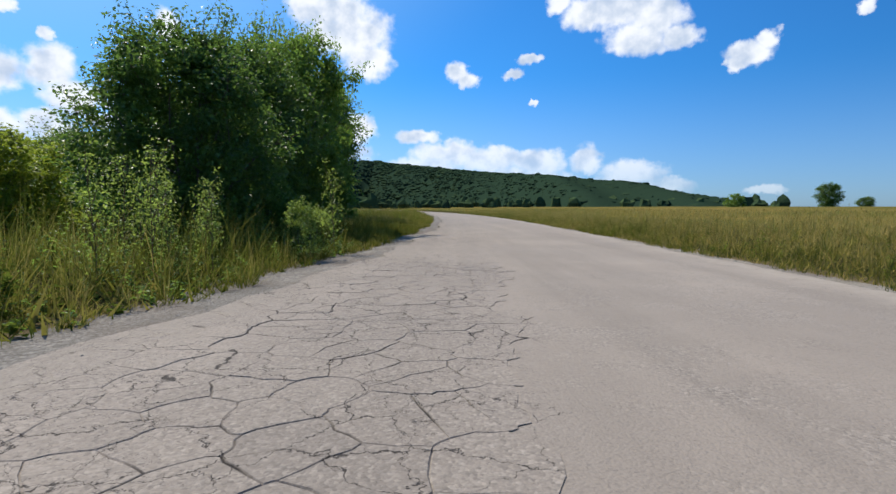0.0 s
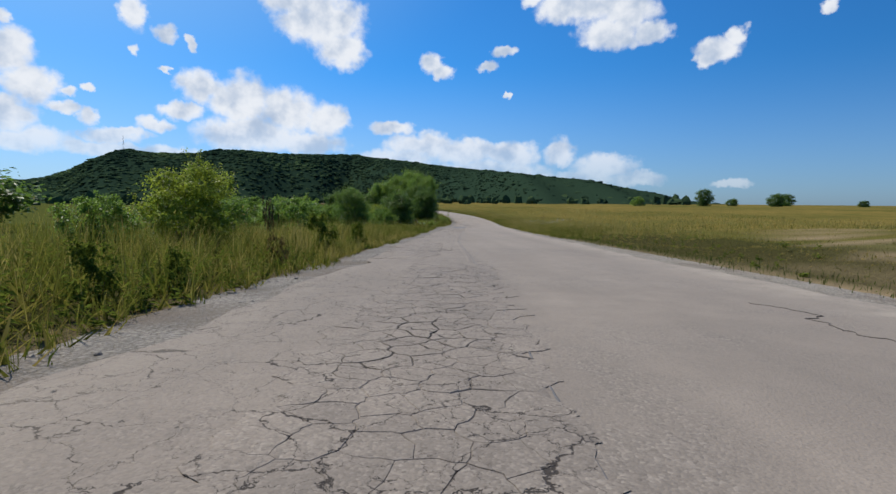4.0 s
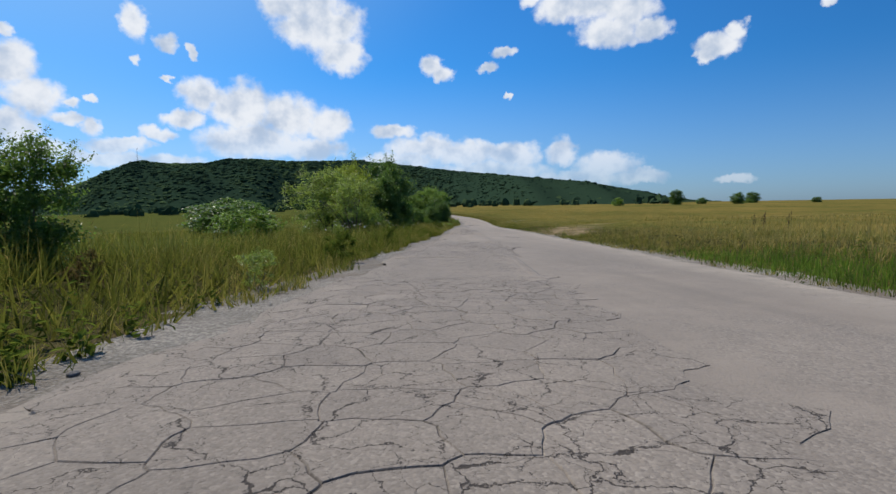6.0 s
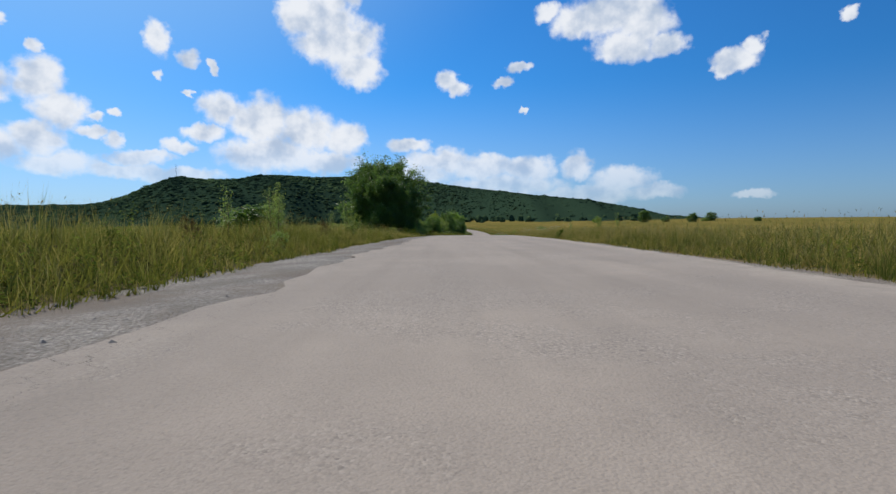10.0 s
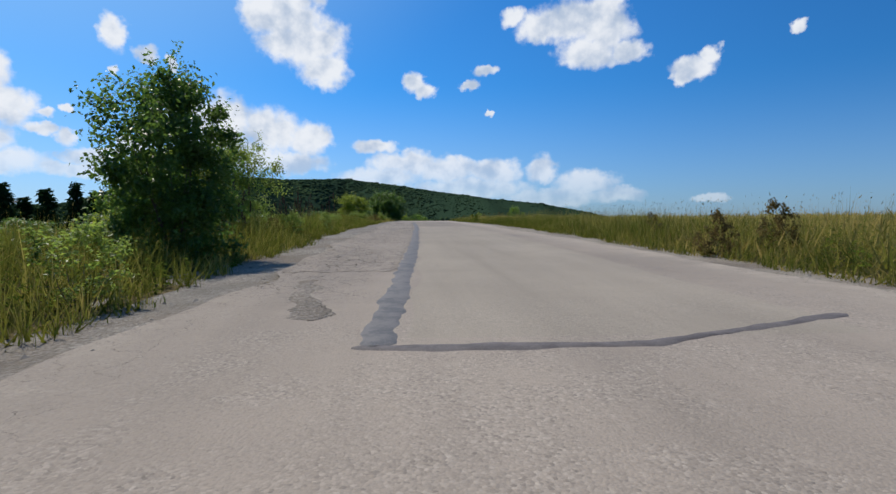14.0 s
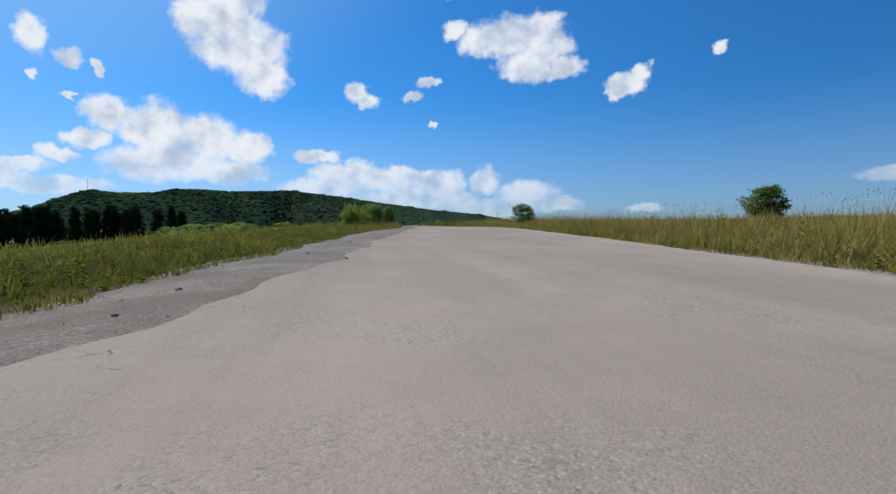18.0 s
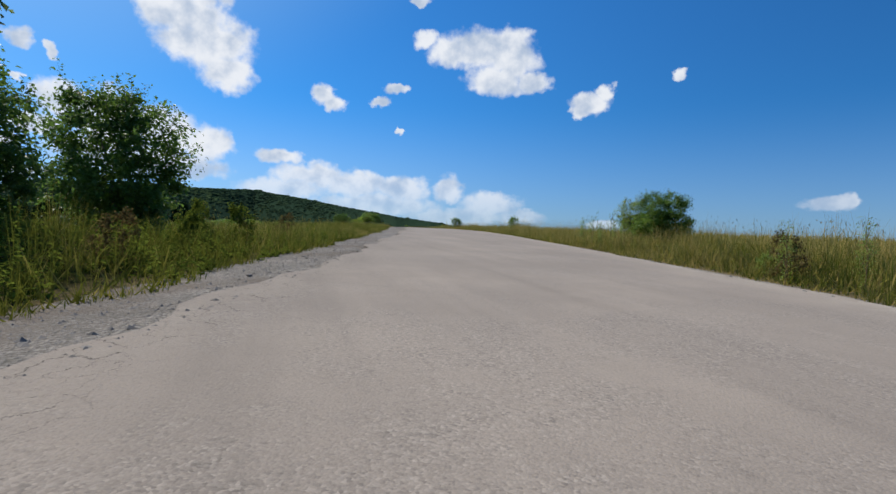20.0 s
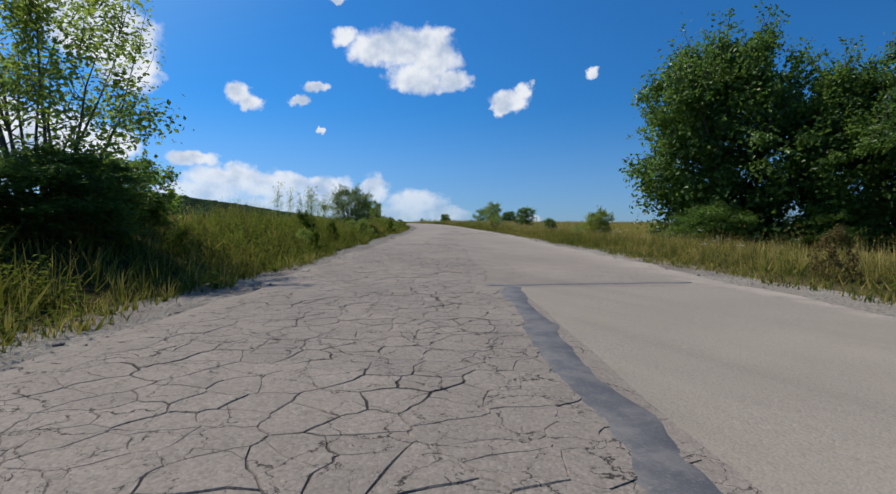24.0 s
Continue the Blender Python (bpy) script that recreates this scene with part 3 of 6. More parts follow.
_f = np.linspace(0, 1, 25)
_l, _r = -edge(PAVE_L, _rs) + 0.9 * _jit(_rs, 1) + 0.05 * np.sin(_rs * 7.3) * np.sin(_rs * 2.9), edge(PAVE_R, _rs) + 0.6 * _jit(_rs, 2)
_rv = _l[:, None] * (1 - _f) + _r[:, None] * _f
road = sheet("road", _rs, _rv, ASPHALT, 0.045, {
    "worn": worn,
    "grime": lambda s, v: np.interp(s, _gs, _gg) + 0.22 * (1 - smooth(0, 1.1, v + edge(PAVE_L, s))),
    "dust": lambda s, v: np.clip(0.35 * (1 - smooth(0, 0.8, v + edge(PAVE_L, s))) + 0.8 * (1 - smooth(0, 1.1, edge(PAVE_R, s) - v)), 0, 1),
})
tagged(road, "sun-bleached cracked asphalt country road with ragged edges", "road", kind="structure")


def part(name, verts, faces, mat, parent, label="", values=None, smooth_faces=False):
    ob = mesh_object(name, verts, faces, mat, smooth_faces, values)
    ob.parent = parent
    return tagged(ob, label) if label else ob

# ---- the wooded ridge far behind ----
RIDGE = [(-75, 0.9, 3000), (-55, 1.2, 3000), (-40, 1.6, 2900), (-34, 1.75, 2800), (-31.2, 1.8, 2500), (-29.7, 2.05, 2290), (-27.8, 2.6, 2100), (-25.9, 3.5, 1950), (-23.6, 4.35, 1850), (-21.3, 4.15, 1830), (-18.5, 4.25, 1820), (-16.9, 4.6, 1815),
         (-14.6, 4.65, 1815), (-11.8, 4.5, 1900), (-6.0, 4.65, 2200), (-1.7, 4.15, 1900), (3.7, 3.35, 1400), (8.7, 2.65, 1050), (14, 2.05, 1050), (17.7, 1.35, 1100), (20.5, 0.65, 1150), (25, 0.25, 1200), (32, 0.05, 1300)]
_ra, _re, _rd = (np.array(c, float) for c in zip(*RIDGE))
_re = np.maximum(_re - 0.17, 0.05)
HUB = (-24.7, -354.5, 3.0)


def hill_z(az, f):
    """Height over the hub at a share f of the ridge's distance."""
    d = np.interp(az, _ra, _rd)
    top = d * np.tan(np.radians(np.interp(az, _ra, _re)))
    f0 = np.clip(1 - 520 / d, 0.32, 0.72)
    shape = np.clip(f, 0, 1) * (smooth(f0, 1.0, f) * 0.85 + 0.15 * smooth(f0, 0.86, f))
    folds = top * 0.07 * np.sin(az * 1.15 + f * 6) * smooth(0.4, 0.7, f) * (1 - smooth(0.85, 1.0, f))
    return np.where(f <= 1, top * shape, top * (1 - 0.9 * (f - 1))) + folds - 12 * (1 - smooth(f0, f0 + 0.18, f))


_az = np.arange(-75, 32.1, 0.5)
_ff = np.concatenate([np.linspace(0.3, 1.0, 22), [1.1, 1.3, 1.6]])
A, F = np.meshgrid(_az, _ff)
Dd = np.interp(A, _ra, _rd) * F
_n, _w = A.shape
_i = np.arange((_n - 1) * (_w - 1))
_a = _i // (_w - 1) * _w + _i % (_w - 1)
# low tone: the crowns' shade is put into the slope's colour between them
hill = mesh_object("hill", np.stack([HUB[0] + Dd * np.sin(np.radians(A)), HUB[1] + Dd * np.cos(np.radians(A)), HUB[2] + hill_z(A, F)], -1).reshape(-1, 3),
                   np.stack([_a, _a + 1, _a + _w + 1, _a + _w], -1), LEAF_WOOD, True, {"tone": np.full(A.size, 0.1)})
tagged(hill, "long dark wooded ridge on the horizon", "hill", kind="structure")

# its woods: many small uneven crowns
_N = 15000
_ca = RNG.uniform(-45, 24, _N)
_cf = 0.52 + 0.48 * RNG.random(_N) ** 0.6
_cf[:1500] = RNG.uniform(0.985, 1.0, 1500)
_cd = np.interp(_ca, _ra, _rd) * _cf
_cz = HUB[2] + hill_z(_ca, _cf)
_open = np.sin(_ca * 0.8 + 1) * np.sin(_cf * 14 + _ca * 0.25) > 0.62
keep = ~(_open & (_cf < 0.8))
_ca, _cd, _cz = _ca[keep], _cd[keep], _cz[keep]
_k = len(_ca)
_hh = RNG.uniform(2.4, 5.0, _k) * np.clip(_cd / 1900, 0.3, 1.4) * np.where(RNG.random(_k) < 0.05, 1.45, 1.0)
_rr = _hh * RNG.uniform(1.3, 2.4, _k)
_glade = 0.5 + 0.5 * np.sin(_ca * 0.55 + 2.0 * np.sin(_cd * 0.006 + _ca * 0.2)) * np.sin(_cd * 0.011 + 1.0)
ring = [(math.cos(q), math.sin(q)) for q in np.linspace(0, 2 * math.pi, 6)[:-1]]
lv = [(0.95, 0.05), (1.0, 0.45), (0.62, 0.8)]
tv = np.array([(r * c, r * s_, h) for r, h in lv for c, s_ in ring] + [(0, 0, 1.0)])
tf = [(a + b * 5, (a + 1) % 5 + b * 5, (a + 1) % 5 + (b + 1) * 5) for b in range(2) for a in range(5)] + [(a + b * 5, (a + 1) % 5 + (b + 1) * 5, a + (b + 1) * 5) for b in range(2) for a in range(5)] + [(10 + a, 10 + (a + 1) % 5, 15) for a in range(5)]
tf = np.array(tf)
vv = tv[None] * np.stack([_rr, _rr, _hh], -1)[:, None] * RNG.uniform(0.75, 1.25, (_k, len(tv), 1))
vv[..., 0] += (HUB[0] + _cd * np.sin(np.radians(_ca)))[:, None]
vv[..., 1] += (HUB[1] + _cd * np.cos(np.radians(_ca)))[:, None]
vv[..., 2] += (_cz - 2)[:, None]
woods = mesh_object("hill_woods", vv.reshape(-1, 3), (tf[None] + (np.arange(_k) * len(tv))[:, None, None]).reshape(-1, 3), LEAF_WOOD, True,
                    {"tone": np.repeat(np.clip(0.05 + 0.30 * RNG.random(_k) ** 1.5 + 0.85 * _glade ** 2 * (_ca < 2), 0, 1), len(tv))})
tagged(woods, "dense dark green woodland covering the ridge", "woodland", kind="stuff")

# a loose row of trees along the foot of the ridge, beyond the fields
_k = 420
_ca = RNG.uniform(-30, 24, _k)
_cd = RNG.uniform(420, 900, _k)
_hh = RNG.uniform(4, 8, _k)
_rr = _hh * RNG.uniform(0.45, 0.75, _k)
vv = tv[None] * np.stack([_rr, _rr, _hh], -1)[:, None] * RNG.uniform(0.7, 1.3, (_k, len(tv), 1))
_fx, _fy = -10 + _cd * np.sin(np.radians(_ca)), -140 + _cd * np.cos(np.radians(_ca))
vv[..., 0] += _fx[:, None]
vv[..., 1] += _fy[:, None]
vv[..., 2] += (height(*locate(_fx, _fy)) - 0.5)[:, None]
row = mesh_object("far_hedgerow", vv.reshape(-1, 3), (tf[None] + (np.arange(_k) * len(tv))[:, None, None]).reshape(-1, 3), LEAF_WOOD, False,
                  {"tone": np.repeat(0.3 + 0.7 * RNG.random(_k), len(tv))})
tagged(row, "far hedgerow trees along the foot of the ridge", "hedgerow", kind="stuff")


# a thin mast on the knoll
mast = new("mast")
_mx, _my = HUB[0] + 1846 * math.sin(radians(-23.7)), HUB[1] + 1846 * math.cos(radians(-23.7))
mast.matrix_basis = Matrix.Translation((_mx, _my, HUB[2] + float(hill_z(np.array(-23.7), np.array(0.998))) - 1))
for k in range(3):
    a, c = k * 2.094, []
    for z, r in ((0, 1.1), (38, 0.35)):
        for q in range(4):
            c.append((r * math.cos(a) + 0.16 * math.cos(q * 1.571), r * math.sin(a) + 0.16 * math.sin(q * 1.571), z))
    part("mast_leg", np.array(c), np.array([(q, (q + 1) % 4, 4 + (q + 1) % 4, 4 + q) for q in range(4)]), STEEL, mast)
for z in range(3, 38, 5):
    r = 1.1 - 0.75 * z / 38
    c = [(w * r * math.cos(a), w * r * math.sin(a), z + dz) for dz in (0, 0.3) for w in (0.9, 1.15) for a in np.linspace(0, 2 * math.pi, 7)[:-1]]
    f = [(i + q, i + (q + 1) % 6, j + (q + 1) % 6, j + q) for i, j in ((0, 6), (12, 18), (0, 12), (6, 18)) for q in range(6)]
    part("brace", np.array(c), np.array(f), STEEL, mast)
tagged(mast, "thin grey lattice mast on the wooded knoll", "mast")

# ---- shrubs and trees ----
def tubes(paths, sides=5):
    """Tapered tubes along lists of (x, y, z, radius)."""
    verts, faces = [], []
    for path in paths:
        base = len(verts)
        for i, (x, y, z, r) in enumerate(path):
            a, b = path[max(i - 1, 0)], path[min(i + 1, len(path) - 1)]
            d = Vector((b[0] - a[0], b[1] - a[1], b[2] - a[2])).normalized()
            u = d.orthogonal().normalized()
            w = d.cross(u)
            for q in range(sides):
                c = u * math.cos(q * 2 * math.pi / sides) + w * math.sin(q * 2 * math.pi / sides)
                verts.append((x + c.x * r, y + c.y * r, z + c.z * r))
        for i in range(len(path) - 1):
            for q in range(sides):
                a, b = base + i * sides + q, base + i * sides + (q + 1) % sides
                faces.append((a, b, b + sides, a + sides))
    return np.array(verts), np.array(faces)


def branch(rng, start, direction, length, radius, bends=4, wander=0.25, up=0.15):
    p, d, out = Vector(start), Vector(direction).normalized(), []
    for i in range(bends + 1):
        out.append((p.x, p.y, p.z, radius * (1 - 0.82 * i / bends)))
        d = (d + Vector(rng.normal(0, wander, 3)) + Vector((0, 0, up))).normalized()
        p = p + d * (length / bends)
    return out


def leaves(rng, centres, spread, count, size, droop=0.0, order=0.75):
    """Leaf-shaped faces scattered about clump centres, most of them facing up and out of their clump: verts, faces, tone."""
    n = len(centres) * count
    away = rng.normal(0, 1, (n, 3))
    c = np.repeat(centres, count, 0) + away * np.repeat(spread, count)[:, None] * np.array([1, 1, 0.72])
    face = rng.normal(0, 0.55, (n, 3)) + order * (away * 0.45 + np.array([0, 0, 0.8]))
    face /= np.linalg.norm(face, axis=1)[:, None]
    d = rng.normal(0, 1, (n, 3)) + np.array([0, 0, -droop])
    d -= face * (d * face).sum(1)[:, None]
    d /= np.linalg.norm(d, axis=1)[:, None]
    u = np.cross(face, d)
    size = size * rng.uniform(0.6, 1.35, n)[:, None]
    up = face * 0.12 * size
    v = np.stack([c, c + d * size * 0.5 + u * size * 0.3 + up, c + d * size, c + d * size * 0.5 - u * size * 0.3 + up], 1)
    tone = np.clip(np.repeat(rng.normal(0.45, 0.27, len(centres)), count) + rng.normal(0, 0.2, n), 0, 1)
    keep = v[:, :, 2].min(1) > 0.02
    v, tone = v[keep], tone[keep]
    k = len(v)
    i = np.arange(k)[:, None] * 4
    return v.reshape(-1, 3), np.concatenate([i + [0, 1, 2], i + [0, 2, 3]]), np.repeat(tone, 4)


def shrub(name, seed, H, R, mat, label, clumps=120, count=70, size=0.13, stems=7, gaps=0.0, low=0.03, twigs=0, category="shrub", belly=0.42, trunk_r=0.035, bark=None, droop=0.0, cone=False, tight=0.05):
    """A bush or small tree of height H and half width R at the origin: stems and a crown of leaf clumps."""
    rng = np.random.default_rng(seed)
    root = new(name)
    cs = []
    while len(cs) < clumps:
        zf = rng.uniform(low, 0.97)
        if cone:
            wide = max(0.06, 1.0 - zf)
        else:
            wide = math.sqrt(max(0.02, 1 - ((zf - belly) / (1.02 - belly)) ** 2)) if zf > belly else 0.74 + 0.26 * zf / belly
        if rng.random() > wide + 0.1:
            continue
        a = rng.uniform(0, 2 * math.pi)
        lump = 0.82 + 0.55 * noise.noise(Vector((math.cos(a) * 1.3, math.sin(a) * 1.3, zf * 3.2 + seed)))
        r = wide * lump * (rng.uniform(0.62, 1.0) if rng.random() < 0.74 else rng.uniform(0.1, 0.62))
        c = np.array([math.cos(a) * r * R, math.sin(a) * r * R, zf * H * (0.93 + 0.12 * lump if zf > 0.6 else 1)])
        if noise.noise(Vector(c) * (2.6 / R) + Vector((seed, 3, 0))) > gaps - 0.5:
            cs.append(c)
    cs = np.array(cs)
    for i in range(stems):
        a = i * 2 * math.pi / stems + rng.uniform(-0.4, 0.4)
        lean = rng.uniform(0.15, 0.75) * R / H * (0 if cone else 1.3)
        main = branch(rng, (math.cos(a) * 0.05 * R, math.sin(a) * 0.05 * R, -0.15), (math.cos(a) * lean, math.sin(a) * lean, 1), H * rng.uniform(0.65, 0.92), trunk_r * H / 4, 6, 0.02 if cone else 0.10, 0.04)
        paths = [main]
        for j in range(2, 6):
            x, y, z, r = main[j]
            b = rng.uniform(0, 2 * math.pi)
            paths.append(branch(rng, (x, y, z), (math.cos(b), math.sin(b), 0.7), R * rng.uniform(0.3, 0.6), r * 0.6, 4, 0.22, 0.12))
        v, f = tubes(paths)
        part("trunk" if stems == 1 else "stem", v, f, bark or BARK, root, smooth_faces=True)
    spread = rng.uniform(0.7, 1.4, len(cs)) * tight * (H + 2 * R) * 0.5
    v, f, tone = leaves(rng, cs, spread, count, size, droop)
    tagged(part("crown", v, f, mat, root, values={"tone": tone}), kind="stuff")
    if twigs:
        paths, ends = [], []
        top = cs[cs[:, 2] > 0.45 * H]
        for i in range(twigs):
            c = top[rng.integers(len(top))]
            tw = branch(rng, c, (c[0] / R * 0.6, c[1] / R * 0.6, 1.0), H * rng.uniform(0.10, 0.24), 0.010 * H / 4, 4, 0.18, 0.05)
            paths.append(tw)
            ends += [q[:3] for q in tw[1:]]
        v, f = tubes(paths, 3)
        shoots = tagged(part("shoot_growth", v, f, bark or BARK, root), kind="stuff")
        ends = np.array(ends)
        v, f, tone = leaves(rng, ends, np.full(len(ends), 0.02 * H), 10, size * 0.85, droop)
        tagged(part("shoot_foliage", v, f, mat, shoots, values={"tone": tone}), kind="stuff")
    return tagged(root, label, category)


KINDS = {
    "oak": dict(seed=11, H=8.0, R=4.0, mat=LEAF_DARK, clumps=700, count=80, size=0.19, stems=5, twigs=90, belly=0.5, tight=0.03, label="broad dense dark green roadside tree with leaves to the ground", category="tree"),
    "oak_b": dict(seed=12, H=8.0, R=4.2, mat=LEAF_MID, clumps=560, count=90, size=0.185, stems=5, twigs=80, belly=0.45, tight=0.032, label="dense round mid-green tree in full summer leaf", category="tree"),
    "thorn": dict(tight=0.04, seed=21, H=4.0, R=1.9, mat=LEAF_DARK, clumps=230, count=95, size=0.115, stems=7, twigs=34, label="dense dark green hawthorn bush in the roadside grass"),
    "plum": dict(tight=0.042, seed=22, H=4.0, R=1.8, mat=LEAF_PLUM, clumps=210, count=110, size=0.1, stems=8, gaps=0.03, twigs=55, label="green wild plum bush with upright shoots beside the road"),
    "willow": dict(seed=31, H=4.5, R=2.0, mat=LEAF_GREY, clumps=115, count=80, size=0.125, stems=11, gaps=0.12, low=0.14, twigs=60, droop=0.5, tight=0.048, label="airy grey-green willow with bare stems showing"),
    "elder": dict(tight=0.042, seed=32, H=3.4, R=2.0, mat=LEAF_YELLOW, clumps=200, count=95, size=0.105, stems=9, gaps=0.08, twigs=40, label="bright yellow-green bush in sunlit tall grass"),
    "sallow": dict(seed=35, H=4.5, R=2.0, mat=LEAF_SALLOW, clumps=165, count=95, size=0.105, stems=10, gaps=0.12, low=0.08, twigs=54, droop=0.3, tight=0.048, label="open light green sallow bush with upright stems"),
    "hedge": dict(seed=23, H=6.0, R=2.6, mat=LEAF_DARK, clumps=520, count=75, size=0.125, stems=8, twigs=90, belly=0.4, tight=0.034, label="tall dense dark green hedge bush with upright shoots"),
    "airy": dict(seed=36, H=5.0, R=2.2, mat=LEAF_SALLOW, clumps=88, count=75, size=0.105, stems=15, gaps=0.2, low=0.3, twigs=60, droop=0.3, tight=0.045, label="airy light green bush with many bare stems on the bank"),
    "ash": dict(seed=33, H=3.2, R=1.8, mat=LEAF_MID, clumps=110, count=100, size=0.085, stems=8, gaps=0.25, low=0.12, twigs=60, droop=0.8, tight=0.045, label="loose feathery light green sapling clump at the field edge"),
    "low": dict(tight=0.042, seed=41, H=2.4, R=1.9, mat=LEAF_MID, clumps=140, count=70, size=0.125, stems=6, twigs=18, belly=0.38, label="low rounded green bush"),
    "oak_far": dict(seed=13, H=8.0, R=4.0, mat=LEAF_DARK, clumps=190, count=40, size=0.42, stems=3, belly=0.45, label="round dark green tree far off in the fields", category="tree"),
    "low_far": dict(seed=43, H=2.4, R=1.9, mat=LEAF_MID, clumps=70, count=34, size=0.24, stems=4, belly=0.38, label="rounded green bush some way off in the valley"),
    "elder_far": dict(seed=44, H=3.4, R=2.0, mat=LEAF_YELLOW, clumps=80, count=34, size=0.24, stems=4, label="yellow-green bush some way off in the valley"),
    "mound": dict(seed=46, H=1.2, R=1.0, mat=LEAF_BROWN, clumps=90, count=60, size=0.07, stems=9, twigs=24, belly=0.3, label="withered brown clump of tangled weeds by the road", category="weeds"),
    "herb": dict(seed=61, H=0.9, R=0.55, mat=LEAF_WEED, clumps=40, count=34, size=0.065, gaps=0.15, stems=3, twigs=12, belly=0.4, label="dark green leafy weed clump in the roadside grass", category="weeds"),
    "herb_pale": dict(seed=62, H=1.1, R=0.5, mat=LEAF_SALLOW, clumps=40, count=34, size=0.05, stems=4, twigs=14, gaps=0.15, low=0.15, belly=0.5, label="tall pale green weed with narrow leaves in the grass", category="weeds"),
    "herb_dry": dict(seed=63, H=0.8, R=0.5, mat=LEAF_BROWN, clumps=40, count=34, size=0.05, stems=3, twigs=12, belly=0.4, label="withered brown weed clump among the grass", category="weeds"),
    "fir": dict(seed=51, H=14.0, R=3.0, mat=LEAF_FIR, clumps=90, count=24, size=0.95, stems=1, cone=True, droop=1.2, tight=0.045, trunk_r=0.05, label="tall dark spruce in the stand below the road", category="tree"),
}
MASTER = {}


def plant(kind, x, y, H, R, turn=0.0):
    k = KINDS[kind]
    z = ground_z(x, y) - 0.02
    m = Matrix.Translation((x, y, z)) @ Matrix.Rotation(turn, 4, "Z") @ Matrix.Diagonal((R / k["R"], R / k["R"], H * (0.87 if k.get("twigs") and k.get("category") != "tree" else 0.96) / k["H"], 1))
    if kind not in MASTER:
        args = dict(k)
        name = "tree" if k.get("category") == "tree" else "bush"
        MASTER[kind] = shrub(name, args.pop("seed"), args.pop("H"), args.pop("R"), args.pop("mat"), args.pop("label"), **args)
        MASTER[kind].matrix_basis = m
        return MASTER[kind]
    ob = copy_thing(MASTER[kind], Matrix.Identity(4))
    ob.matrix_basis = m
    return ob


